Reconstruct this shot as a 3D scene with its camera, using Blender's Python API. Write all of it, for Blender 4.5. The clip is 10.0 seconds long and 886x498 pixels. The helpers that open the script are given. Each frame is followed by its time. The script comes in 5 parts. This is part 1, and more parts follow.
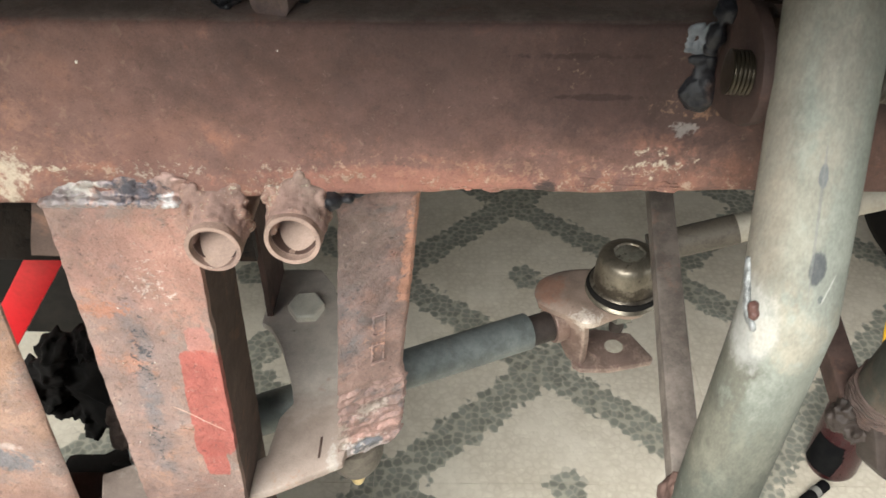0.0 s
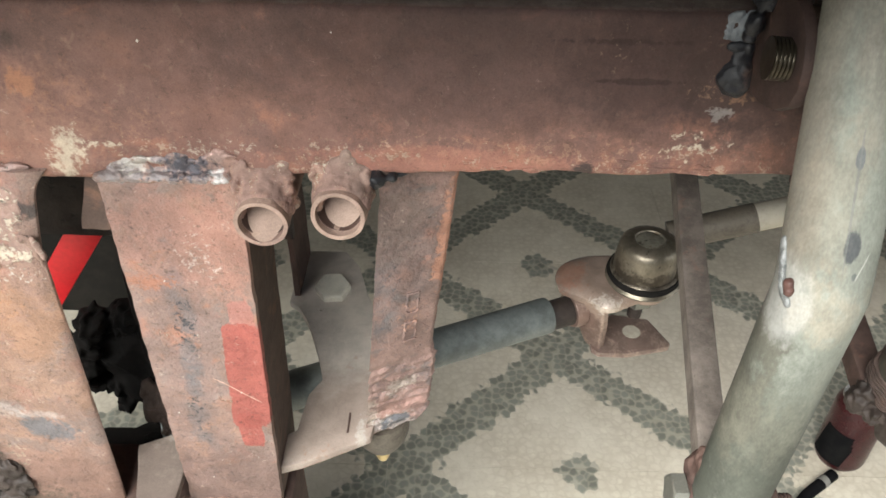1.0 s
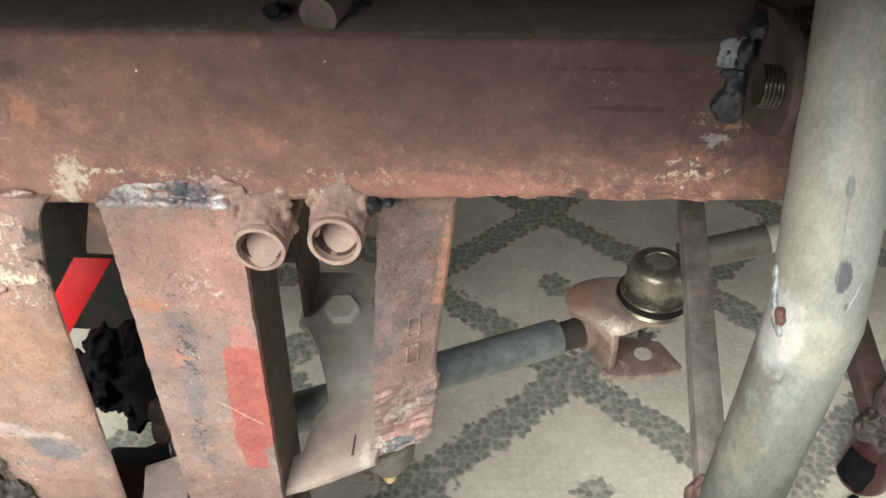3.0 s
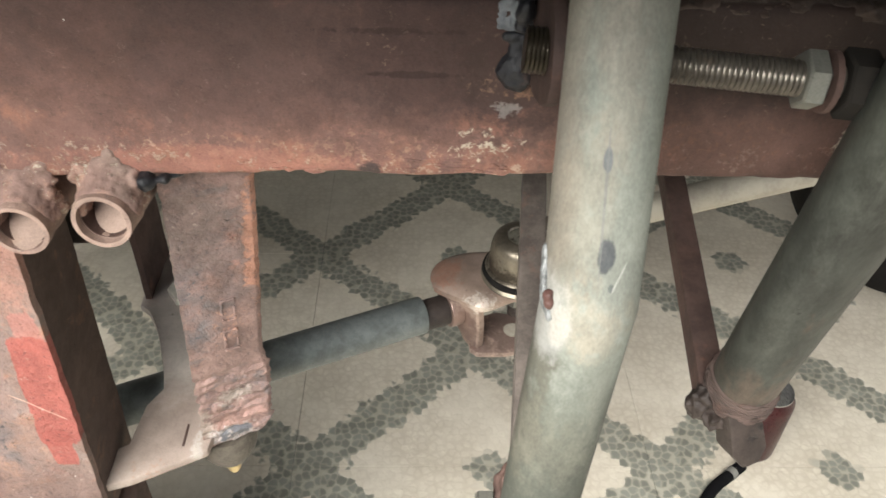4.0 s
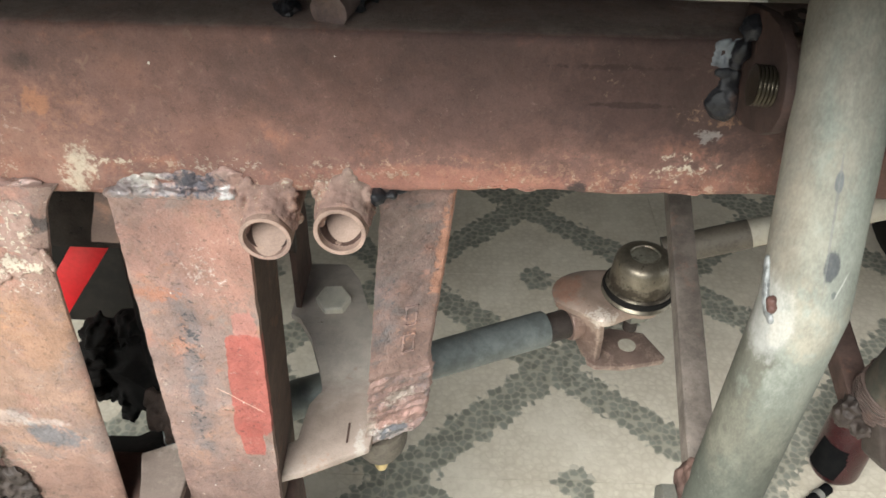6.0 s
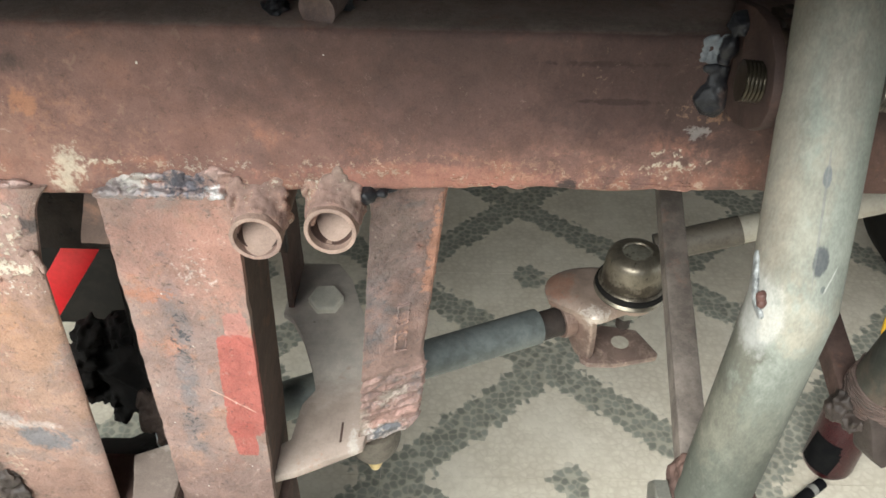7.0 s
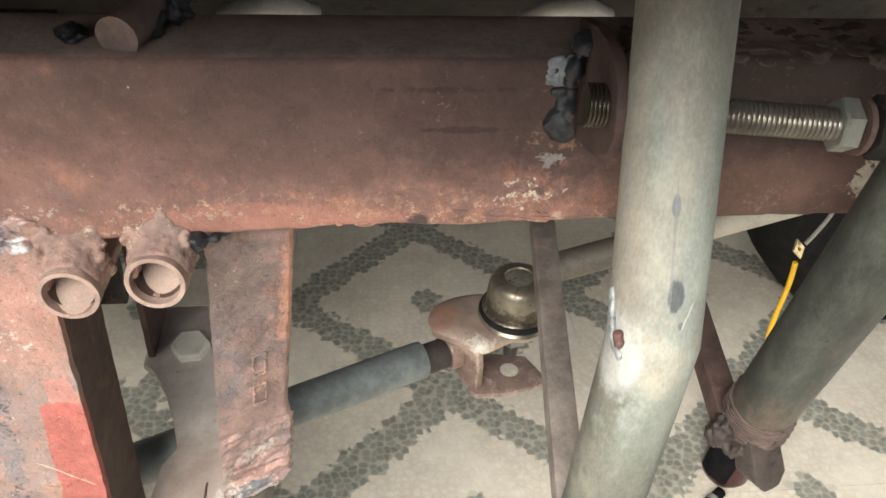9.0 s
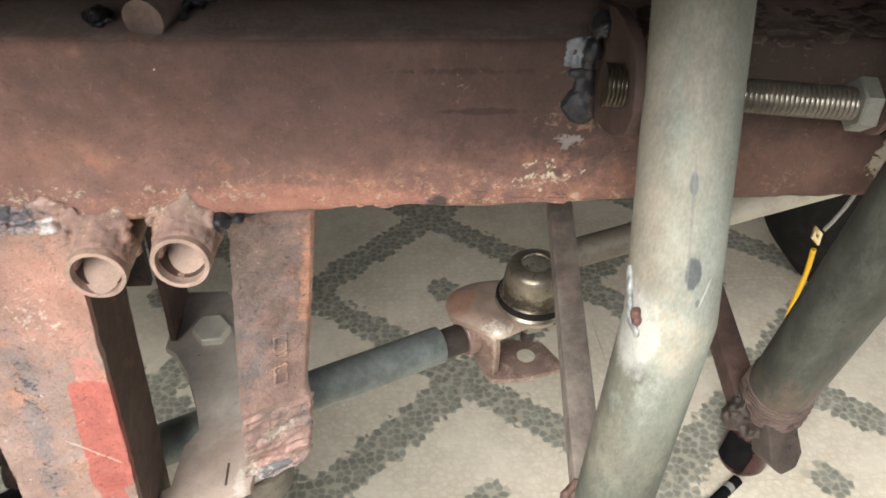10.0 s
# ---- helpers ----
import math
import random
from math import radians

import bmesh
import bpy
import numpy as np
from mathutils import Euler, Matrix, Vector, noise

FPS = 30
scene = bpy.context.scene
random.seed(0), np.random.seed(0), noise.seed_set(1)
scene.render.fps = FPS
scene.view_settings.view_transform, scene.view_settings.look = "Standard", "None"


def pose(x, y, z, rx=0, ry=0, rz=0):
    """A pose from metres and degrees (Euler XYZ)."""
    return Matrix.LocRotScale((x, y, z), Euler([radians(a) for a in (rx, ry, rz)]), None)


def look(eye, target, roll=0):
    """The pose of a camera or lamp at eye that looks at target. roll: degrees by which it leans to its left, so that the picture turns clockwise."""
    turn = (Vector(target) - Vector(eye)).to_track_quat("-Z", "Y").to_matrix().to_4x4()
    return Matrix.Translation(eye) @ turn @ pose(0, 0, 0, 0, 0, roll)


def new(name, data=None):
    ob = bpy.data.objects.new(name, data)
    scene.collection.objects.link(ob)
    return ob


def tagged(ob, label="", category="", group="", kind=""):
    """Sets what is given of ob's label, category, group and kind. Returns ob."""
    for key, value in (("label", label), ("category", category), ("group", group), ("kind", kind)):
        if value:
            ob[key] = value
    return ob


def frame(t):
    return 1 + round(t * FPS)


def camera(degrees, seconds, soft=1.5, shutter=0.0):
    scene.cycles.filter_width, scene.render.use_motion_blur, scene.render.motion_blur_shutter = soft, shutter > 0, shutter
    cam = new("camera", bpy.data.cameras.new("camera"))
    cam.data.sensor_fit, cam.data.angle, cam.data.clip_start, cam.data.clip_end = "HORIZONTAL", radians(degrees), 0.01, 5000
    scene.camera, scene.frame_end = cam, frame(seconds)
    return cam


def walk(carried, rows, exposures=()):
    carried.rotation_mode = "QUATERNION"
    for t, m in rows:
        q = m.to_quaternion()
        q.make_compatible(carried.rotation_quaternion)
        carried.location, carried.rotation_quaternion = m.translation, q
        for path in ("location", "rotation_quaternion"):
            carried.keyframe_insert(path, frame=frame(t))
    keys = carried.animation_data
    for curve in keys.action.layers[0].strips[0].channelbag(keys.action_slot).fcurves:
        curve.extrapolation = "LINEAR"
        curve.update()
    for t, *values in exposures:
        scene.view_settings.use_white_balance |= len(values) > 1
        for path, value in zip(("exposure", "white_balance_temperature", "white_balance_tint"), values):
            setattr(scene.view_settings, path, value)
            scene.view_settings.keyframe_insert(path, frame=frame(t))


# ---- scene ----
cam = camera(57.8, 10.0, 1.6, 0.4)
PATH = [
    (0, (0.002, -0.004, 0.884), (-0.004, 1.557, -0.366), 0.3),
    (0.5, (-0.011, -0.009, 0.882), (-0.012, 1.547, -0.375), 0.7),
    (1, (-0.013, -0.017, 0.887), (-0.03, 1.53, -0.381), 0.9),
    (1.5, (-0.006, -0.016, 0.885), (-0.057, 1.525, -0.388), 0.1),
    (2, (-0.004, -0.024, 0.89), (-0.082, 1.53, -0.366), -0.4),
    (2.2, (-0.0033, -0.0212, 0.8904), (-0.0856, 1.5421, -0.3543), -0.46),
    (3.3, (0.0026, -0.0148, 0.8911), (-0.0717, 1.5561, -0.3446), -0.28),
    (3.5, (0.011, -0.015, 0.892), (-0.022, 1.551, -0.352), 0.9),
    (3.7, (0.0254, -0.0072, 0.88), (0.0801, 1.5398, -0.3865), 2.3),
    (4, (0.06, 0.007, 0.878), (0.137, 1.536, -0.409), 2.6),
    (4.2, (0.0624, 0.0049, 0.8813), (0.1342, 1.531, -0.4094), 2.28),
    (4.5, (0.049, -0.003, 0.884), (0.103, 1.528, -0.402), 2.3),
    (4.8, (0.0181, -0.0138, 0.8888), (0.0462, 1.5282, -0.3845), 2.26),
    (5, (-0.01, -0.017, 0.887), (-0.004, 1.532, -0.379), 2.1),
    (5.2, (-0.0262, -0.022, 0.886), (-0.0365, 1.5317, -0.3734), 2.02),
    (5.5, (-0.03, -0.024, 0.885), (-0.056, 1.533, -0.37), 1.8),
    (6, (-0.012, -0.025, 0.896), (-0.03, 1.539, -0.35), 1.3),
    (6.2, (-0.0114, -0.0284, 0.896), (-0.0253, 1.5389, -0.3464), 1.18),
    (7.3, (-0.0103, -0.0243, 0.8946), (0.0004, 1.5385, -0.3534), 1.15),
    (7.5, (-0.009, -0.023, 0.89), (0.024, 1.542, -0.355), 1.3),
    (7.8, (0.0038, -0.0118, 0.8891), (0.1098, 1.5652, -0.3365), 2.31),
    (8, (0.005, -0.006, 0.882), (0.178, 1.585, -0.318), 3.4),
    (8.2, (0.0127, 0.0079, 0.879), (0.2302, 1.6031, -0.3076), 3.91),
    (8.5, (0.017, 0.006, 0.881), (0.252, 1.596, -0.309), 3.9),
    (9, (0.017, 0.003, 0.885), (0.236, 1.587, -0.316), 3.3),
    (9.5, (0.022, 0.003, 0.886), (0.227, 1.584, -0.322), 2.7),
    (10, (0.015, -0.003, 0.884), (0.195, 1.572, -0.335), 2.5),
]
walk(cam, [(t, look(eye, target, roll)) for t, eye, target, roll in PATH],
     [(0, -0.04, 6420, 9), (0.5, -0.11, 6420, 9), (2, -0.16, 6400, 9), (3.5, -0.04, 6350, 8.5), (4.5, 0.0, 6650, 13), (5, -0.08, 6550, 11), (5.5, -0.2, 6450, 9),
      (6, -0.09, 6350, 8), (7.5, -0.08, 6250, 6), (8, 0.06, 6350, 8), (8.5, 0.11, 6500, 10), (9, 0.15, 6550, 11), (10, 0.1, 6550, 11)])

# ---------------------------------------------------------------- light
world = bpy.data.worlds.new("world")
scene.world = world
world.use_nodes = True
wn = world.node_tree.nodes
sky = wn.new("ShaderNodeTexSky")
sky.sky_type, sky.sun_disc = "NISHITA", False
sky.sun_elevation, sky.sun_rotation = radians(38), radians(200)
world.node_tree.links.new(sky.outputs[0], wn["Background"].inputs[0])
wn["Background"].inputs[1].default_value = 0.1


def area_lamp(name, eye, target, sx, sy, watts, colour):
    data = bpy.data.lights.new(name, "AREA")
    data.shape, data.size, data.size_y, data.energy, data.color = "RECTANGLE", sx, sy, watts, colour
    ob = new(name, data)
    ob.matrix_world = look(eye, target)
    return ob


# daylight through the tall open front of the shed, behind the camera
area_lamp("open_front_daylight", (-0.85, -1.02, 2.12), (-0.42, 0.4, 1.25), 1.9, 1.4, 196, (1.0, 0.985, 0.92))
# added fill from an unseen source at the side, reaching the floor under the vehicle
area_lamp("side_fill_lamp", (2.5, 0.2, 1.05), (0.2, 0.8, 0.1), 1.7, 1.7, 17, (1.0, 0.98, 0.91))


# ---------------------------------------------------------------- materials
def material(name):
    m = bpy.data.materials.new(name)
    m.use_nodes = True
    return m, m.node_tree.nodes, m.node_tree.links, m.node_tree.nodes["Principled BSDF"]


def math_node(n, l, op, a, b=0.0, c=0.0):
    x = n.new("ShaderNodeMath")
    x.operation = op
    for i, v in enumerate((a, b, c)):
        if isinstance(v, (int, float)):
            x.inputs[i].default_value = v
        else:
            l.new(v, x.inputs[i])
    return x.outputs[0]


def noise_node(n, l, vec, scale, detail=4.0, rough=0.55, distort=0.0):
    x = n.new("ShaderNodeTexNoise")
    x.inputs["Scale"].default_value, x.inputs["Detail"].default_value = scale, detail
    x.inputs["Roughness"].default_value, x.inputs["Distortion"].default_value = rough, distort
    l.new(vec, x.inputs["Vector"])
    return x.outputs["Fac"]


def mix_node(n, l, fac, a, b):
    x = n.new("ShaderNodeMix")
    x.data_type = "RGBA"
    for sock, v in ((x.inputs["Factor"], fac), (x.inputs["A"], a), (x.inputs["B"], b)):
        if isinstance(v, (int, float)):
            sock.default_value = v
        elif isinstance(v, tuple):
            sock.default_value = (*v, 1)
        else:
            l.new(v, sock)
    return x.outputs["Result"]


def step_node(n, l, v, lo, hi):
    x = n.new("ShaderNodeMapRange")
    x.interpolation_type = "SMOOTHSTEP"
    x.inputs["From Min"].default_value, x.inputs["From Max"].default_value = lo, hi
    l.new(v, x.inputs["Value"])
    return x.outputs["Result"]


def mapped(n, l, scale=(1, 1, 1)):
    tc = n.new("ShaderNodeTexCoord")
    mp = n.new("ShaderNodeMapping")
    mp.inputs["Scale"].default_value = scale
    l.new(tc.outputs["Object"], mp.inputs["Vector"])
    return mp.outputs["Vector"], tc.outputs["Object"]


def bump_node(n, l, b, height, strength, distance):
    x = n.new("ShaderNodeBump")
    x.inputs["Strength"].default_value, x.inputs["Distance"].default_value = strength, distance
    l.new(height, x.inputs["Height"])
    l.new(x.outputs["Normal"], b.inputs["Normal"])


def stain_or_shade(n, l, obj, place, size, soft, shear, ragged, square=2.0):
    """A stain or patch of painted shade with torn edges (soft: how gradual) about place, of half sizes size; shear
    leans it in x with height.
    """
    s = n.new("ShaderNodeSeparateXYZ")
    l.new(obj, s.inputs[0])
    dz = math_node(n, l, "ADD", s.outputs["Z"], -place[2])
    dx = math_node(n, l, "MULTIPLY_ADD", dz, -shear, math_node(n, l, "ADD", s.outputs["X"], -place[0]))
    dy = math_node(n, l, "ADD", s.outputs["Y"], -place[1])
    total = None
    for d, r in ((dx, size[0]), (dy, size[1]), (dz, size[2])):
        q = math_node(n, l, "POWER", math_node(n, l, "ABSOLUTE", math_node(n, l, "MULTIPLY", d, 1 / r)), square)
        total = q if total is None else math_node(n, l, "ADD", total, q)
    k = 0.9 if soft > 0.3 else 0.35
    if soft >= 2:
        k, soft = 0.2, soft - 1.2
    return step_node(n, l, math_node(n, l, "MULTIPLY_ADD", ragged, k, total), 1.0 + soft, 1.0 - soft)


def rusty(name, base, second, flake, flake_amount=0.62, dark=(0.03, 0.025, 0.024), dark_amount=0.68,
          orange=(0.32, 0.12, 0.05), orange_amount=0.62, rough=0.75, metal=0.0, scale=1.0, relief=0.5, wear=None, patches=(), contrast=0.5, stretch=(1, 1, 1), sat=0.9, fleck=0.0, tints=()):
    """Rusted or primed steel: two broad tones, orange rust, dark pits, pale flaking specks. wear(n, l, obj) gives a 0..1 field that raises the flaking."""
    m, n, l, b = material(name)
    v, obj = mapped(n, l, stretch)
    broad = noise_node(n, l, v, 14 * scale, 5, 0.6, 0.4)
    mid = noise_node(n, l, v, 70 * scale, 6, 0.65, 0.3)
    fine = noise_node(n, l, v, 420 * scale, 5, 0.7)
    grain = noise_node(n, l, v, 1400 * scale, 3, 0.6)
    c = mix_node(n, l, step_node(n, l, broad, 0.38, 0.64), base, second)
    for i, (tone, size, lo, amount) in enumerate(tints):
        shifted = n.new("ShaderNodeVectorMath")
        shifted.inputs[1].default_value = (3.7 * i + 1.3, 2.1 * i, 5.9 * i)
        l.new(v, shifted.inputs[0])
        c = mix_node(n, l, math_node(n, l, "MULTIPLY", step_node(n, l, noise_node(n, l, shifted.outputs[0], size, 7, 0.62, 0.6), lo, lo + 0.10), amount), c, tone)
    lift = wear(n, l, obj) if wear else None
    o = math_node(n, l, "ADD", math_node(n, l, "MULTIPLY", mid, 0.6), math_node(n, l, "MULTIPLY", broad, 0.4))
    if lift:
        o = math_node(n, l, "MULTIPLY_ADD", lift, 0.12, o)
    c = mix_node(n, l, math_node(n, l, "MULTIPLY", step_node(n, l, o, orange_amount - 0.04, orange_amount + 0.08), 0.75), c, orange)
    p = math_node(n, l, "ADD", math_node(n, l, "MULTIPLY", fine, 0.55), math_node(n, l, "MULTIPLY", mid, 0.45))
    f = math_node(n, l, "MULTIPLY_ADD", lift, 0.16, p) if lift else p
    fl = step_node(n, l, f, flake_amount, flake_amount + 0.035)
    c = mix_node(n, l, math_node(n, l, "MULTIPLY", fl, 0.8), c, flake)
    if patches:
        ragged = math_node(n, l, "ADD", math_node(n, l, "MULTIPLY", math_node(n, l, "ADD", mid, -0.5), 9.0), math_node(n, l, "MULTIPLY", math_node(n, l, "ADD", fine, -0.5), 5.0))
    specks = None
    for place, size, col, soft, amount, shear, *square in patches:
        field = ragged
        if soft < 0:
            if specks is None:
                specks = math_node(n, l, "MULTIPLY", math_node(n, l, "ADD", noise_node(n, l, v, 290, 6, 0.70, 0.3), -0.5), 11.0)
            field = math_node(n, l, "ADD", specks, 1.7) if soft < -1 else specks
        c = mix_node(n, l, math_node(n, l, "MULTIPLY", stain_or_shade(n, l, obj, place, size, abs(soft) - (1 if soft < -1 else 0), shear, field, *square), amount), c, col)
    dk = noise_node(n, l, v, 130 * scale, 6, 0.72, 0.2)
    d = step_node(n, l, dk, dark_amount, dark_amount + 0.05)
    c = mix_node(n, l, math_node(n, l, "MULTIPLY", d, 0.85), c, dark)
    if fleck:
        spots = noise_node(n, l, v, 360, 6, 0.75, 0.2)
        chips = noise_node(n, l, v, 250, 7, 0.78, 0.5)
        area = step_node(n, l, noise_node(n, l, v, 24, 4, 0.6), 0.40, 0.62)
        c = mix_node(n, l, math_node(n, l, "MULTIPLY", step_node(n, l, spots, 0.575, 0.63), fleck), c, dark)
        pale = math_node(n, l, "MULTIPLY", step_node(n, l, chips, 0.60, 0.64), area)
        c = mix_node(n, l, math_node(n, l, "MULTIPLY", pale, fleck), c, flake)
    g = step_node(n, l, grain, 0.3, 0.7)
    c2 = n.new("ShaderNodeHueSaturation")
    l.new(c, c2.inputs["Color"])
    mott = step_node(n, l, noise_node(n, l, v, 55 * scale, 8, 0.70, 0.1), 0.34, 0.66)
    val = math_node(n, l, "MULTIPLY_ADD", g, 0.18, 0.93 - contrast * 0.5)
    l.new(math_node(n, l, "MULTIPLY_ADD", mott, contrast, val), c2.inputs["Value"])
    c2.inputs["Saturation"].default_value = sat
    b.inputs["Specular IOR Level"].default_value = 0.32
    l.new(c2.outputs[0], b.inputs["Base Color"])
    l.new(math_node(n, l, "MULTIPLY_ADD", fine, 0.3, rough - 0.15), b.inputs["Roughness"])
    b.inputs["Metallic"].default_value = metal
    h = math_node(n, l, "ADD", math_node(n, l, "MULTIPLY", mid, 1.0), math_node(n, l, "MULTIPLY", fine, 0.5))
    h = math_node(n, l, "MULTIPLY_ADD", d, -0.4, h)
    h = math_node(n, l, "MULTIPLY_ADD", fl, 0.25, h)
    bump_node(n, l, b, h, relief, 0.0012)
    return m, n, l, b, c2, obj


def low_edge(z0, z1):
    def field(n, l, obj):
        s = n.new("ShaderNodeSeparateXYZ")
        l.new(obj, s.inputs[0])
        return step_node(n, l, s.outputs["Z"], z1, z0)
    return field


CREAM, HEAT, SOOT, REDPAINT, ORANGE = (0.50, 0.43, 0.33), (0.13, 0.135, 0.15), (0.035, 0.03, 0.03), (0.38, 0.075, 0.05), (0.46, 0.19, 0.07)
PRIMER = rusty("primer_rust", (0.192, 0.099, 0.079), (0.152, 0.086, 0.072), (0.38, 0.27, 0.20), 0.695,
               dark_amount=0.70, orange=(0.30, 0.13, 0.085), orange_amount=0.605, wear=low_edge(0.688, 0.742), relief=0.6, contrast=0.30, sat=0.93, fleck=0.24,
               tints=[((0.215, 0.106, 0.076), 26, 0.50, 0.4), ((0.130, 0.076, 0.066), 34, 0.56, 0.4), ((0.26, 0.16, 0.12), 150, 0.60, 0.5), ((0.09, 0.055, 0.045), 210, 0.62, 0.5)],
               patches=[((-0.235, 0.27, 0.715), (0.06, 0.02, 0.030), (0.28, 0.145, 0.105), 1.2, 0.7, 0.3),
                        ((-0.235, 0.27, 0.722), (0.05, 0.02, 0.020), (0.50, 0.41, 0.34), -1.5, 0.35, 0.3),
                        ((-0.187, 0.27, 0.733), (0.0055, 0.02, 0.005), (0.36, 0.15, 0.07), 0.9, 0.6, 0),
                        ((-0.175, 0.27, 0.728), (0.020, 0.02, 0.020), (0.30, 0.14, 0.08), -1.3, 0.32, 0.5),
                        ((-0.150, 0.27, 0.714), (0.040, 0.02, 0.012), (0.31, 0.16, 0.10), -1.4, 0.3, 0.5),
                        ((-0.187, 0.27, 0.751), (0.006, 0.02, 0.004), SOOT, 1.4, 0.6, 0),
                        ((-0.177, 0.27, 0.700), (0.0060, 0.02, 0.011), CREAM, -0.9, 0.75, 0.3),
                        ((-0.160, 0.27, 0.7045), (0.020, 0.02, 0.004), CREAM, -1.6, 0.8, 0.6),
                        ((-0.060, 0.27, 0.7035), (0.030, 0.02, 0.007), (0.42, 0.34, 0.27), -1.4, 0.6, 0),
                        ((-0.115, 0.27, 0.7035), (0.025, 0.02, 0.006), (0.42, 0.35, 0.29), -1.4, 0.7, 0),
                        ((0.02, 0.27, 0.705), (0.10, 0.02, 0.011), (0.40, 0.225, 0.15), -1.4, 0.45, 0),
                        ((0.165, 0.27, 0.712), (0.06, 0.02, 0.014), (0.36, 0.16, 0.08), -1.4, 0.7, 0),
                        # smooth dark tones: grime, and shade painted over the beam's upper and right parts
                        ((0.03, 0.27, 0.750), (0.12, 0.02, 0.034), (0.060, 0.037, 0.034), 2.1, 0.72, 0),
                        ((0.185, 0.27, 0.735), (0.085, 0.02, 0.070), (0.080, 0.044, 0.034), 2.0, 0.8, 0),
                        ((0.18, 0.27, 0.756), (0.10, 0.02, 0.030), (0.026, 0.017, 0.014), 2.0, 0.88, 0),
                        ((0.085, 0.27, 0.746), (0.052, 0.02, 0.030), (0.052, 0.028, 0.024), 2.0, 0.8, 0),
                        ((-0.02, 0.27, 0.700), (0.05, 0.02, 0.006), (0.34, 0.14, 0.10), 0.8, 0.6, 0),
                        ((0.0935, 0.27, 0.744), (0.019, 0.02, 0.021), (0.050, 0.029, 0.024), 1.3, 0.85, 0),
                        ((0.0985, 0.27, 0.7315), (0.012, 0.02, 0.005), (0.22, 0.12, 0.07), -1.6, 0.65, 0),
                        ((0.088, 0.27, 0.709), (0.018, 0.02, 0.0085), CREAM, -1.6, 0.85, 0),
                        ((0.094, 0.27, 0.7255), (0.007, 0.02, 0.0050), (0.24, 0.22, 0.21), -1.2, 0.6, 0),
                        ((0.086, 0.27, 0.735), (0.010, 0.02, 0.007), (0.20, 0.12, 0.08), -1.5, 0.6, 0),
                        ((0.056, 0.27, 0.7555), (0.022, 0.02, 0.0012), (0.036, 0.019, 0.016), 0.6, 0.75, 0),
                        ((0.060, 0.27, 0.739), (0.014, 0.02, 0.0011), (0.032, 0.017, 0.015), 0.6, 0.85, 0),
                        ((0.043, 0.27, 0.697), (0.004, 0.02, 0.004), SOOT, 0.6, 0.85, 0),
                        ((0.2305, 0.27, 0.715), (0.0045, 0.03, 0.008), CREAM, -0.6, 0.9, 0),
                        ((-0.10, 0.295, 0.7695), (0.40, 0.035, 0.0022), (0.28, 0.225, 0.19), 2.0, 0.8, 0)])[0]
LUGPRIMER = rusty("dark_primer", (0.062, 0.034, 0.027), (0.042, 0.025, 0.021), (0.16, 0.10, 0.08), 0.70,
                  dark_amount=0.70, orange=(0.12, 0.055, 0.04), orange_amount=0.60, relief=0.5)[0]
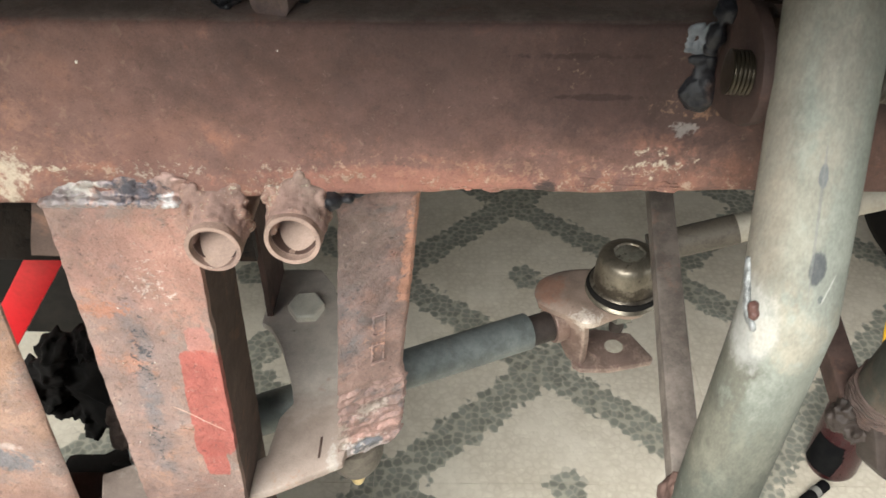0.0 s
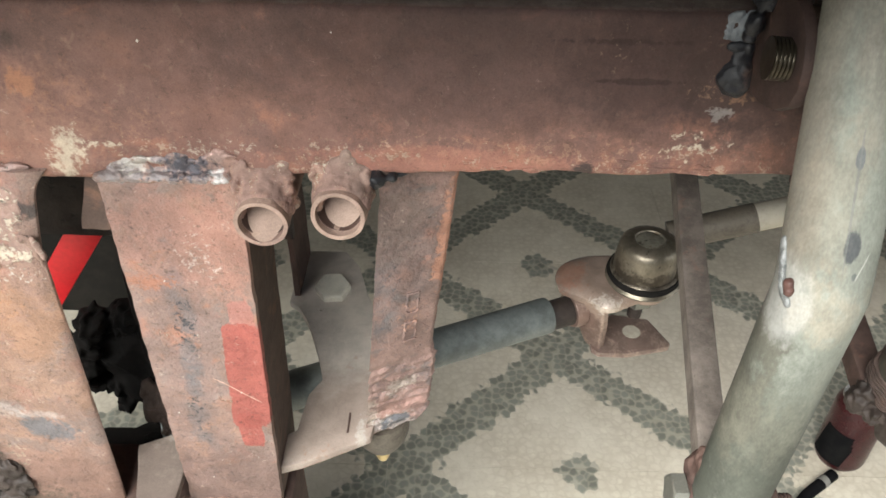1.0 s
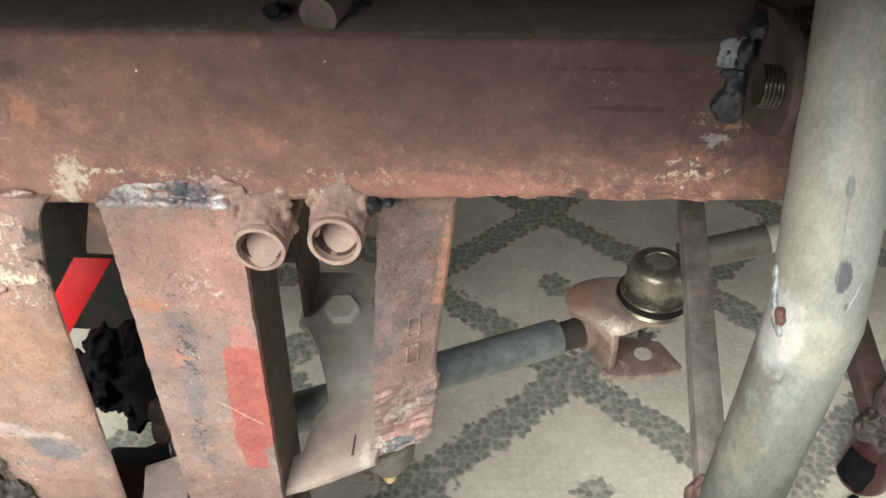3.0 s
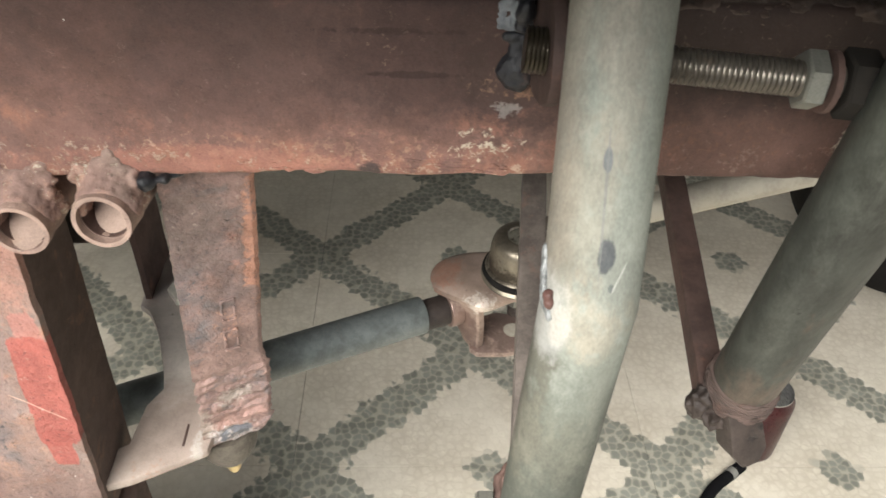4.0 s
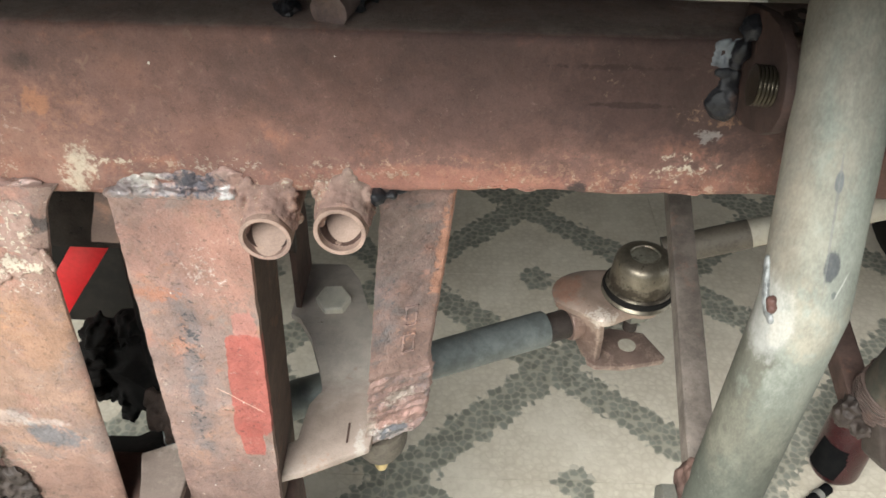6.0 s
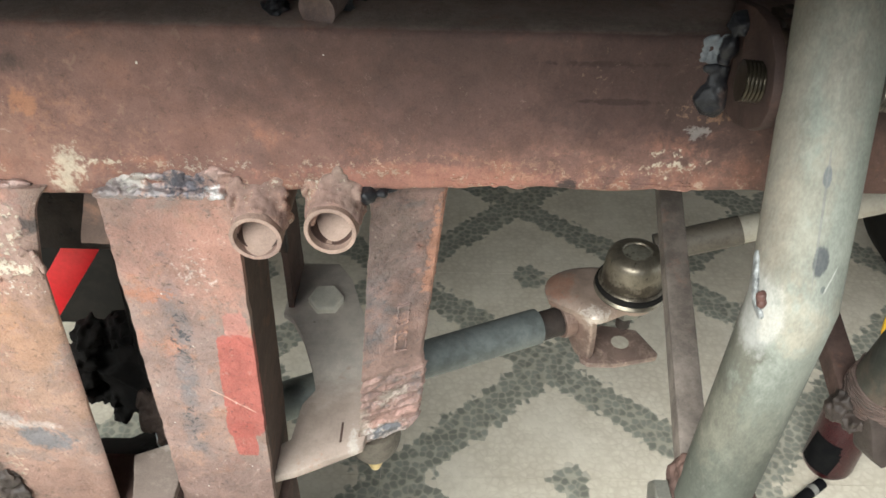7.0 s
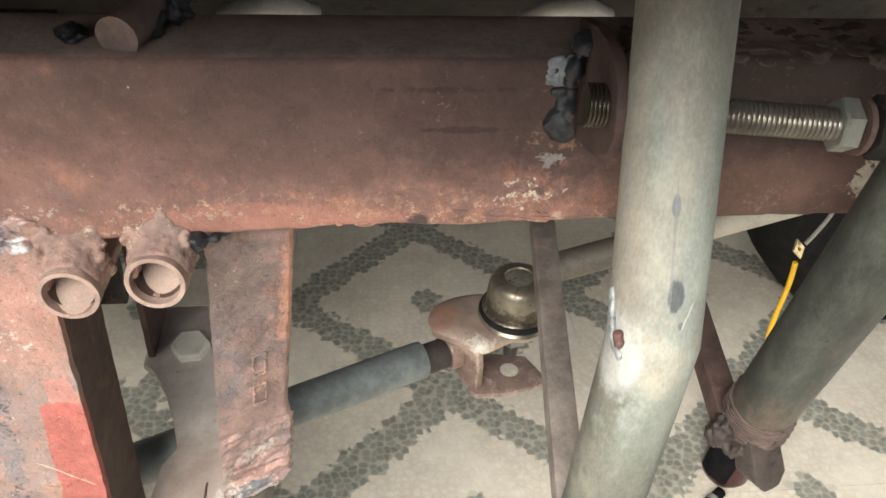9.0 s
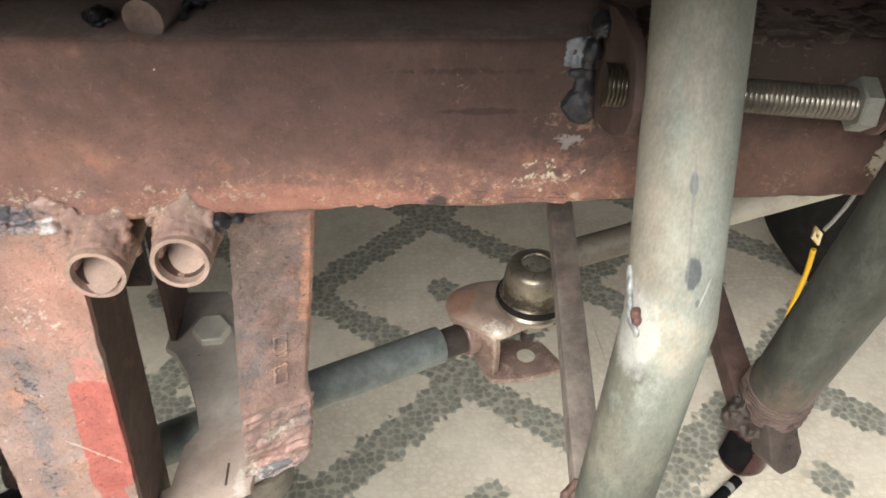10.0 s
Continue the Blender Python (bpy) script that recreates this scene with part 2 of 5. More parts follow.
LEG = rusty("leg_rust", (0.305, 0.182, 0.141), (0.240, 0.161, 0.135), (0.58, 0.48, 0.40), 0.630, rough=0.6,
            dark_amount=0.675, orange=(0.38, 0.16, 0.09), orange_amount=0.59, relief=1.7, contrast=0.36, sat=0.90, fleck=0.46,
            tints=[((0.37, 0.20, 0.125), 30, 0.54, 0.4), ((0.225, 0.175, 0.158), 38, 0.52, 0.75), ((0.34, 0.150, 0.115), 46, 0.57, 0.45)],
            patches=[((-0.2135, 0.266, 0.668), (0.006, 0.02, 0.0035), HEAT, -0.9, 0.8, 0.2),
                     ((-0.152, 0.266, 0.665), (0.016, 0.02, 0.024), (0.15, 0.092, 0.083), 1.2, 0.6, 0),
                     ((-0.117, 0.266, 0.655), (0.014, 0.02, 0.030), (0.40, 0.19, 0.14), 1.1, 0.6, 0),
                     ((-0.150, 0.266, 0.58), (0.018, 0.02, 0.12), (0.235, 0.158, 0.140), 0.9, 0.7, 0.03),
                     ((-0.138, 0.266, 0.655), (0.030, 0.02, 0.026), (0.36, 0.175, 0.13), 1.3, 0.65, 0),
                     ((-0.1150, 0.266, 0.606), (0.0062, 0.02, 0.013), (0.40, 0.155, 0.125), 0.2, 0.8, 0.0, 4.0),
                     ((-0.1185, 0.266, 0.563), (0.0108, 0.02, 0.040), (0.34, 0.066, 0.048), 0.20, 0.9, 0.07, 9.0),
                     ((-0.1225, 0.266, 0.520), (0.0066, 0.02, 0.015), (0.34, 0.066, 0.048), 0.20, 0.9, 0.0, 6.0),
                     ((-0.1255, 0.266, 0.5535), (0.0006, 0.02, 0.0095), (0.60, 0.36, 0.28), 0.25, 0.75, -1.2, 4.0),
                     ((-0.1455, 0.266, 0.605), (0.005, 0.02, 0.04), HEAT, 1.2, 0.5, 0.03),
                     ((-0.1505, 0.266, 0.535), (0.005, 0.02, 0.03), HEAT, 1.2, 0.45, 0.03),
                     ((-0.1445, 0.266, 0.60), (0.0085, 0.02, 0.042), (0.050, 0.054, 0.062), -1.4, 0.9, 0.03),
                     ((-0.1500, 0.266, 0.535), (0.0085, 0.02, 0.034), (0.055, 0.058, 0.064), -1.4, 0.9, 0.03),
                     ((-0.146, 0.266, 0.475), (0.018, 0.02, 0.014), (0.070, 0.068, 0.072), -1.4, 0.85, 0),
                     ((-0.157, 0.266, 0.631), (0.012, 0.02, 0.004), (0.36, 0.14, 0.075), -0.9, 0.75, 0),
                     ((-0.252, 0.266, 0.575), (0.045, 0.02, 0.065), (0.30, 0.175, 0.118), 1.2, 0.8, 0.2),
                     ((-0.232, 0.266, 0.610), (0.014, 0.02, 0.022), (0.42, 0.20, 0.095), -1.5, 0.75, 0.3),
                     ((-0.238, 0.266, 0.655), (0.030, 0.02, 0.030), (0.46, 0.39, 0.30), -1.3, 0.75, 0.3),
                     ((-0.222, 0.266, 0.634), (0.016, 0.02, 0.008), (0.54, 0.50, 0.44), -1.3, 0.75, -0.3),
                     ((-0.231, 0.266, 0.640), (0.0022, 0.02, 0.0026), SOOT, 0.4, 0.9, 0),
                     ((-0.205, 0.266, 0.672), (0.006, 0.02, 0.005), (0.06, 0.055, 0.055), 0.6, 0.85, 0),
                     ((-0.228, 0.266, 0.600), (0.020, 0.02, 0.020), (0.38, 0.20, 0.115), 1.2, 0.5, 0.2),
                     ((-0.222, 0.266, 0.662), (0.010, 0.02, 0.026), (0.40, 0.20, 0.15), 0.7, 0.8, 0.2),
                     ((-0.240, 0.266, 0.529), (0.014, 0.02, 0.0030), (0.50, 0.43, 0.40), 0.8, 0.5, -1.2),
                     ((-0.237, 0.266, 0.517), (0.0115, 0.02, 0.0090), HEAT, 0.8, 0.85, -0.5),
                     ((-0.253, 0.266, 0.536), (0.006, 0.02, 0.005), (0.20, 0.185, 0.19), 0.9, 0.55, 0),
                     ((-0.266, 0.266, 0.533), (0.016, 0.02, 0.006), (0.48, 0.41, 0.37), 1.1, 0.45, -0.4),
                     # both legs darkened towards the foot, painting in the light's fall-off
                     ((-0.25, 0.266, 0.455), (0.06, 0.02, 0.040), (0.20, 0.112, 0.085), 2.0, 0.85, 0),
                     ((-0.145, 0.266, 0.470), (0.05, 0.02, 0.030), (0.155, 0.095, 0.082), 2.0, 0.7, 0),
                     ((-0.130, 0.266, 0.645), (0.013, 0.02, 0.018), (0.52, 0.42, 0.37), -1.35, 0.75, 0),
                     ((-0.266, 0.266, 0.486), (0.012, 0.02, 0.026), (0.46, 0.37, 0.28), -1.45, 0.7, 0),
                     ((-0.285, 0.266, 0.470), (0.016, 0.02, 0.030), (0.065, 0.05, 0.038), -0.7, 0.9, 0),
                     ((-0.262, 0.266, 0.440), (0.03, 0.02, 0.016), (0.10, 0.07, 0.05), -0.7, 0.8, 0)])[0]
BRACKET = rusty("bracket_rust", (0.242, 0.150, 0.128), (0.180, 0.126, 0.116), (0.6, 0.5, 0.42), 0.62, rough=0.58,
                dark=(0.06, 0.06, 0.068), dark_amount=0.65, orange=(0.36, 0.16, 0.11), orange_amount=0.61, relief=1.5, contrast=0.5, fleck=0.4,
                tints=[((0.30, 0.165, 0.13), 40, 0.54, 0.5), ((0.155, 0.13, 0.128), 60, 0.54, 0.75)],
                patches=[((-0.013, 0.300, 0.630), (0.0065, 0.03, 0.042), (0.44, 0.19, 0.11), 0.5, 0.75, 0.085),
                         ((-0.042, 0.283, 0.655), (0.014, 0.03, 0.03), (0.125, 0.095, 0.092), -0.9, 0.6, 0),
                         ((-0.035, 0.300, 0.577), (0.012, 0.03, 0.022), (0.44, 0.23, 0.16), -1.5, 0.75, 0.085),
                         ((-0.054, 0.30, 0.575), (0.008, 0.03, 0.020), (0.05, 0.054, 0.065), -1.4, 0.95, 0.085),
                         ((-0.044, 0.30, 0.615), (0.010, 0.03, 0.016), (0.065, 0.065, 0.072), -1.4, 0.85, 0.085),
                         ((-0.046, 0.31, 0.508), (0.020, 0.03, 0.012), (0.10, 0.085, 0.09), -1.4, 0.85, 0),
                         ((-0.046, 0.31, 0.488), (0.018, 0.03, 0.016), (0.36, 0.20, 0.165), 1.0, 0.6, 0),
                         ((-0.046, 0.292, 0.60), (0.006, 0.02, 0.03), HEAT, 1.4, 0.5, 0.06),
                         ((-0.040, 0.290, 0.652), (0.016, 0.02, 0.02), (0.22, 0.155, 0.135), 0.9, 0.7, 0),
                         ((-0.040, 0.305, 0.512), (0.014, 0.02, 0.012), (0.50, 0.42, 0.36), -1.2, 0.6, 0),
                         ((-0.047, 0.311, 0.4735), (0.0125, 0.02, 0.0085), (0.50, 0.48, 0.46), -0.5, 0.5, 0, 3.0),
                         ((-0.047, 0.311, 0.4735), (0.0090, 0.02, 0.0060), (0.10, 0.108, 0.126), 0.4, 0.9, 0, 4.0),
                         ((-0.06, 0.30, 0.485), (0.005, 0.02, 0.02), (0.40, 0.37, 0.31), 0.8, 0.5, 0)])[0]
DARKRUST = rusty("dark_rust", (0.085, 0.048, 0.038), (0.062, 0.038, 0.032), (0.2, 0.14, 0.11), 0.70,
                 orange=(0.17, 0.075, 0.045), orange_amount=0.6, relief=0.5)[0]
# darker copy of the leg rust, with the shade of the side faces in its colour
WEB = rusty("shaded_web_rust", (0.105, 0.066, 0.050), (0.078, 0.050, 0.040), (0.22, 0.16, 0.12), 0.69, dark=(0.03, 0.02, 0.017), dark_amount=0.66,
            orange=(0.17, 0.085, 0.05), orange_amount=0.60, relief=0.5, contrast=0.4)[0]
DUSTY = rusty("dusty_steel", (0.52, 0.46, 0.405), (0.43, 0.38, 0.335), (0.36, 0.33, 0.29), 0.66,
              dark=(0.10, 0.09, 0.08), dark_amount=0.66, orange=(0.36, 0.25, 0.20), orange_amount=0.60, relief=0.25, contrast=0.25,
              # light balance painted in: front of the plate darker than the bolt end
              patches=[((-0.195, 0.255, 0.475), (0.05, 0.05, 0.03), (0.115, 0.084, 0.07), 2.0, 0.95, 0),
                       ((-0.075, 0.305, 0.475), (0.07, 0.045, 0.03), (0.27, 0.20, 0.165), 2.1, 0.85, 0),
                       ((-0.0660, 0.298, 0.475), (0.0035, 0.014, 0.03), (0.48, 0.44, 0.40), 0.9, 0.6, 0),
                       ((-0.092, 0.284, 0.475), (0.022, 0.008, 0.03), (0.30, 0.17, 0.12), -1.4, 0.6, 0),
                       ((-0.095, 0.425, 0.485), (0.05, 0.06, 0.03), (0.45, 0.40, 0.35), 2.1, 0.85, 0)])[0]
TUBE_CLAY = rusty("clay_rust", (0.32, 0.215, 0.170), (0.26, 0.170, 0.140), (0.50, 0.44, 0.37), 0.615,
                  dark=(0.16, 0.13, 0.11), dark_amount=0.70, orange=(0.38, 0.20, 0.15), orange_amount=0.6, relief=0.8, contrast=0.45, fleck=0.4)[0]
CASTING = rusty("casting_rust", (0.37, 0.265, 0.21), (0.29, 0.215, 0.178), (0.62, 0.52, 0.44), 0.66,
                dark_amount=0.72, orange=(0.36, 0.18, 0.11), orange_amount=0.60, rough=0.34, metal=0.35, relief=0.2, contrast=0.3,
                # highlight painted as a pale patch on the worn front edge
                patches=[((0.108, 0.441, 0.447), (0.016, 0.010, 0.010), (0.62, 0.54, 0.47), -0.9, 0.8, 0),
                         ((0.085, 0.480, 0.450), (0.012, 0.018, 0.012), (0.36, 0.17, 0.11), 0.9, 0.75, 0),
                         # web face darkened, its shade painted in
                         ((0.098, 0.463, 0.412), (0.015, 0.03, 0.024), (0.17, 0.10, 0.08), 1.0, 0.8, 0),
                         ((0.135, 0.476, 0.393), (0.034, 0.04, 0.008), (0.17, 0.115, 0.098), 1.0, 0.85, 0)])[0]
BAR_STEEL = rusty("bar_steel", (0.200, 0.168, 0.146), (0.138, 0.114, 0.099), (0.3, 0.26, 0.23), 0.69,
                  orange=(0.2, 0.11, 0.08), orange_amount=0.6, rough=0.55, metal=0.2, relief=0.4, contrast=0.6, fleck=0.2)[0]
GALV = rusty("weathered_galvanised", (0.250, 0.265, 0.230), (0.196, 0.213, 0.184), (0.42, 0.43, 0.39), 0.68,
             dark=(0.20, 0.20, 0.185), dark_amount=0.70, orange=(0.35, 0.335, 0.275), orange_amount=0.58, rough=0.68, metal=0.05, relief=0.08, scale=0.8, contrast=0.42, stretch=(1, 0.7, 0.5), fleck=0.12,
             # shade painted in: dark lower length and its left side, brown upper end
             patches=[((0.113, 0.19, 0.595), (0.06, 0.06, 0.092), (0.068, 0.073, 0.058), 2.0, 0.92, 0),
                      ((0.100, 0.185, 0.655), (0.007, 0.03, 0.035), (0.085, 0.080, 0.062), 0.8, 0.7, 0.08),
                      ((0.117, 0.22, 0.85), (0.04, 0.08, 0.060), (0.21, 0.18, 0.15), 2.1, 0.6, 0),
                      ((0.103, 0.20, 0.77), (0.006, 0.05, 0.07), (0.18, 0.15, 0.12), 2.1, 0.7, 0),
                      ((0.118, 0.19, 0.700), (0.010, 0.03, 0.012), (0.34, 0.29, 0.22), 1.0, 0.5, 0),
                      ((0.110, 0.19, 0.735), (0.007, 0.03, 0.022), (0.25, 0.215, 0.165), 1.4, 0.45, 0),
                      ((0.124, 0.19, 0.665), (0.006, 0.03, 0.030), (0.165, 0.172, 0.142), 1.3, 0.6, 0),
                      ((0.112, 0.19, 0.640), (0.010, 0.03, 0.024), (0.185, 0.178, 0.140), 1.4, 0.5, 0),
                      ((0.121, 0.19, 0.790), (0.008, 0.04, 0.030), (0.24, 0.21, 0.17), 1.4, 0.45, 0),
                      ((0.1185, 0.193, 0.7225), (0.0026, 0.02, 0.0052), (0.075, 0.082, 0.092), 0.3, 0.9, 0),
                      ((0.1205, 0.193, 0.7135), (0.0012, 0.02, 0.0020), (0.10, 0.11, 0.115), 0.3, 0.75, 0),
                      ((0.1225, 0.193, 0.7155), (0.0006, 0.02, 0.006), (0.50, 0.50, 0.46), 0.3, 0.7, 0.5),
                      ((0.1165, 0.195, 0.7495), (0.0012, 0.02, 0.0030), (0.12, 0.13, 0.145), 0.3, 0.8, 0),
                      ((0.1165, 0.195, 0.735), (0.0004, 0.02, 0.022), (0.17, 0.175, 0.17), 0.3, 0.6, 0),
                      ((0.1035, 0.186, 0.698), (0.005, 0.012, 0.012), (0.44, 0.45, 0.44), 1.2, 0.4, 0)])[0]
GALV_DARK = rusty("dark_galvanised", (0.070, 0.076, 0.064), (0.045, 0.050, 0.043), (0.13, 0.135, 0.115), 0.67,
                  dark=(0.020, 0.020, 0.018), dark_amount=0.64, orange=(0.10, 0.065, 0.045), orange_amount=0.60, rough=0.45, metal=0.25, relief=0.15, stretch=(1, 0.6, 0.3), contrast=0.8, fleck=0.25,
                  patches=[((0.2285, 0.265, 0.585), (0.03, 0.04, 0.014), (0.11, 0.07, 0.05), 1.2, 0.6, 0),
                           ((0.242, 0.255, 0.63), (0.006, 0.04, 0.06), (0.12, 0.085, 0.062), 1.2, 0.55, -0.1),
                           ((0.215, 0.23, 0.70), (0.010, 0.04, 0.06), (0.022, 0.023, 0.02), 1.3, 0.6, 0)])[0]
COLLAR = rusty("collar_rust", (0.098, 0.064, 0.053), (0.052, 0.036, 0.031), (0.19, 0.145, 0.12), 0.61,
               dark=(0.02, 0.015, 0.013), dark_amount=0.60, orange=(0.12, 0.055, 0.032), orange_amount=0.58, relief=1.0, contrast=0.6)[0]
ROD_GREY = rusty("dusty_grey_tube", (0.165, 0.185, 0.182), (0.115, 0.130, 0.128), (0.30, 0.30, 0.29), 0.68,
                 dark=(0.08, 0.08, 0.08), dark_amount=0.70, orange=(0.22, 0.19, 0.16), orange_amount=0.62, rough=0.45, metal=0.3, relief=0.15)[0]
ZINC = rusty("dirty_zinc", (0.25, 0.218, 0.165), (0.155, 0.132, 0.10), (0.6, 0.58, 0.5), 0.70,
             dark=(0.06, 0.048, 0.035), dark_amount=0.60, orange=(0.30, 0.22, 0.14), orange_amount=0.60, rough=0.40, metal=0.7, relief=0.2, contrast=0.6,
             patches=[((0.143, 0.474, 0.4655), (0.05, 0.05, 0.0075), (0.055, 0.043, 0.032), 0.9, 0.85, 0),
                      ((0.143, 0.474, 0.4905), (0.0115, 0.0115, 0.004), (0.42, 0.40, 0.32), 0.2, 0.7, 0)])[0]
NUT = rusty("zinc_nut", (0.26, 0.26, 0.225), (0.20, 0.20, 0.175), (0.42, 0.42, 0.38), 0.70,
            dark=(0.10, 0.09, 0.08), dark_amount=0.66, orange=(0.30, 0.25, 0.19), orange_amount=0.62, rough=0.42, metal=0.6, relief=0.1, contrast=0.25)[0]
THREAD = rusty("thread_steel", (0.185, 0.165, 0.138), (0.12, 0.10, 0.08), (0.6, 0.56, 0.5), 0.72,
               dark=(0.07, 0.055, 0.045), dark_amount=0.62, orange=(0.28, 0.16, 0.09), orange_amount=0.60, rough=0.38, metal=0.8, relief=0.1)[0]
BOSS = rusty("greasy_thread", (0.085, 0.070, 0.045), (0.045, 0.036, 0.025), (0.4, 0.35, 0.25), 0.72, dark=(0.02, 0.016, 0.012), dark_amount=0.60,
             orange=(0.12, 0.08, 0.04), orange_amount=0.60, rough=0.34, metal=0.7, relief=0.1)[0]
BLOCK = rusty("grimy_block", (0.046, 0.034, 0.029), (0.027, 0.021, 0.019), (0.13, 0.10, 0.085), 0.64, dark=(0.012, 0.011, 0.01), dark_amount=0.60,
              orange=(0.085, 0.045, 0.03), orange_amount=0.6, rough=0.55, relief=0.6, contrast=0.6)[0]
CRUST = rusty("brown_crust", (0.070, 0.047, 0.037), (0.042, 0.029, 0.024), (0.15, 0.115, 0.09), 0.62, dark=(0.03, 0.022, 0.018), dark_amount=0.60,
              orange=(0.2, 0.11, 0.07), orange_amount=0.6, relief=0.9, contrast=0.5)[0]
STUBROD = rusty("stub_rust", (0.165, 0.115, 0.105), (0.12, 0.082, 0.075), (0.30, 0.24, 0.21), 0.66, orange=(0.2, 0.12, 0.09), orange_amount=0.6, relief=0.5)[0]
COLLAR_RED = rusty("red_brown_drop", (0.095, 0.042, 0.034), (0.07, 0.034, 0.028), (0.4, 0.2, 0.14), 0.7, rough=0.45, relief=0.3)[0]
SLAG = rusty("weld_slag", (0.33, 0.20, 0.165), (0.22, 0.20, 0.205), (0.66, 0.64, 0.60), 0.585,
             dark=(0.03, 0.034, 0.05), dark_amount=0.635, orange=(0.38, 0.20, 0.14), orange_amount=0.56, rough=0.36, metal=0.4, scale=1.3, relief=0.9, contrast=0.5,
             patches=[((-0.126, 0.267, 0.6955), (0.010, 0.02, 0.005), (0.055, 0.065, 0.090), -0.9, 0.8, 0),
                      ((-0.140, 0.267, 0.690), (0.014, 0.02, 0.0022), (0.07, 0.08, 0.10), -1.3, 0.8, 0),
                      ((-0.113, 0.267, 0.690), (0.004, 0.02, 0.003), (0.55, 0.55, 0.55), -0.6, 0.8, 0),
                      ((-0.150, 0.267, 0.697), (0.008, 0.02, 0.004), (0.45, 0.42, 0.38), -0.5, 0.75, 0)])[0]
SLAG_PALE = rusty("pale_weld_slag", (0.18, 0.20, 0.215), (0.075, 0.08, 0.095), (0.46, 0.47, 0.45), 0.64,
                  dark=(0.05, 0.05, 0.06), dark_amount=0.62, orange=(0.24, 0.16, 0.12), orange_amount=0.60, rough=0.5, metal=0.0, scale=1.5, relief=0.5, contrast=0.6)[0]
SLAG_DARK = rusty("dark_weld_slag", (0.022, 0.023, 0.028), (0.013, 0.013, 0.016), (0.20, 0.21, 0.23), 0.67,
                  dark=(0.012, 0.012, 0.016), dark_amount=0.63, orange=(0.12, 0.075, 0.06), orange_amount=0.60, rough=0.40, metal=0.0, scale=1.5, relief=0.5)[0]
MUD = rusty("dried_mud", (0.32, 0.235, 0.19), (0.25, 0.155, 0.128), (0.54, 0.475, 0.37), 0.55,
            dark=(0.15, 0.12, 0.10), dark_amount=0.66, orange=(0.36, 0.2, 0.14), orange_amount=0.55, rough=0.9, scale=1.5, relief=0.9)[0]


BOLT = rusty("dull_zinc_bolt", (0.74, 0.71, 0.61), (0.64, 0.61, 0.52), (0.48, 0.45, 0.38), 0.68, dark=(0.12, 0.10, 0.085), dark_amount=0.68,
             orange=(0.36, 0.27, 0.20), orange_amount=0.62, rough=0.5, metal=0.25, relief=0.15, contrast=0.2)[0]
LEFTCRUST = rusty("knobbly_crust", (0.38, 0.25, 0.20), (0.30, 0.19, 0.16), (0.60, 0.53, 0.42), 0.515, dark=(0.07, 0.06, 0.062), dark_amount=0.62,
                  orange=(0.38, 0.19, 0.12), orange_amount=0.58, rough=0.55, relief=0.8, contrast=0.5)[0]
DUST = rusty("dry_dust", (0.36, 0.255, 0.205), (0.31, 0.215, 0.172), (0.5, 0.42, 0.34), 0.68, dark=(0.22, 0.16, 0.12), dark_amount=0.68,
             orange=(0.40, 0.27, 0.2), orange_amount=0.6, rough=0.95, relief=0.4, contrast=0.2)[0]


def painted(name, col, rough=0.4, second=None, scale=60, metal=0.0, relief=0.15, coat=0.0, gloss=0.5):
    m, n, l, b = material(name)
    b.inputs["Specular IOR Level"].default_value = gloss
    v, obj = mapped(n, l)
    a = noise_node(n, l, v, scale, 6, 0.65)
    g = noise_node(n, l, v, scale * 9, 4, 0.6)
    k = math_node(n, l, "ADD", math_node(n, l, "MULTIPLY", a, 0.7), math_node(n, l, "MULTIPLY", g, 0.3))
    l.new(mix_node(n, l, step_node(n, l, k, 0.42, 0.64), col, second or tuple(0.7 * x for x in col)), b.inputs["Base Color"])
    l.new(math_node(n, l, "MULTIPLY_ADD", g, 0.3, rough - 0.15), b.inputs["Roughness"])
    b.inputs["Metallic"].default_value = metal
    b.inputs["Coat Weight"].default_value = coat
    bump_node(n, l, b, k, relief, 0.001)
    return m


RED = painted("red_paint", (0.62, 0.02, 0.025), 0.38, (0.50, 0.018, 0.02), 30)
DARK_RED = painted("dark_red_print", (0.040, 0.004, 0.006), 0.3, (0.026, 0.003, 0.005), 40)
RUBBER = painted("black_rubber", (0.010, 0.0095, 0.009), 0.85, (0.018, 0.016, 0.015), 50, relief=0.3, gloss=0.12)
BLACK_PLASTIC = painted("black_plastic", (0.007, 0.007, 0.008), 0.7, (0.012, 0.012, 0.012), 60, gloss=0.03)
YELLOW = painted("yellow_insulation", (0.72, 0.42, 0.01), 0.4, (0.62, 0.35, 0.01), 80)
BRASS = painted("brass", (0.66, 0.52, 0.27), 0.35, (0.50, 0.38, 0.18), 200, 0.6)
STEEL_BRIGHT = painted("bright_steel", (0.55, 0.55, 0.54), 0.3, (0.4, 0.4, 0.4), 200, 0.9)
CABLE_GREY = painted("grey_cable", (0.22, 0.21, 0.19), 0.5, (0.16, 0.155, 0.145), 90)
PALE = painted("pale_dusty_tube", (0.42, 0.39, 0.32), 0.6, (0.33, 0.30, 0.25), 40)
WHITE_PLASTIC = painted("grimy_white_plastic", (0.55, 0.54, 0.5), 0.45, (0.42, 0.40, 0.36), 40)
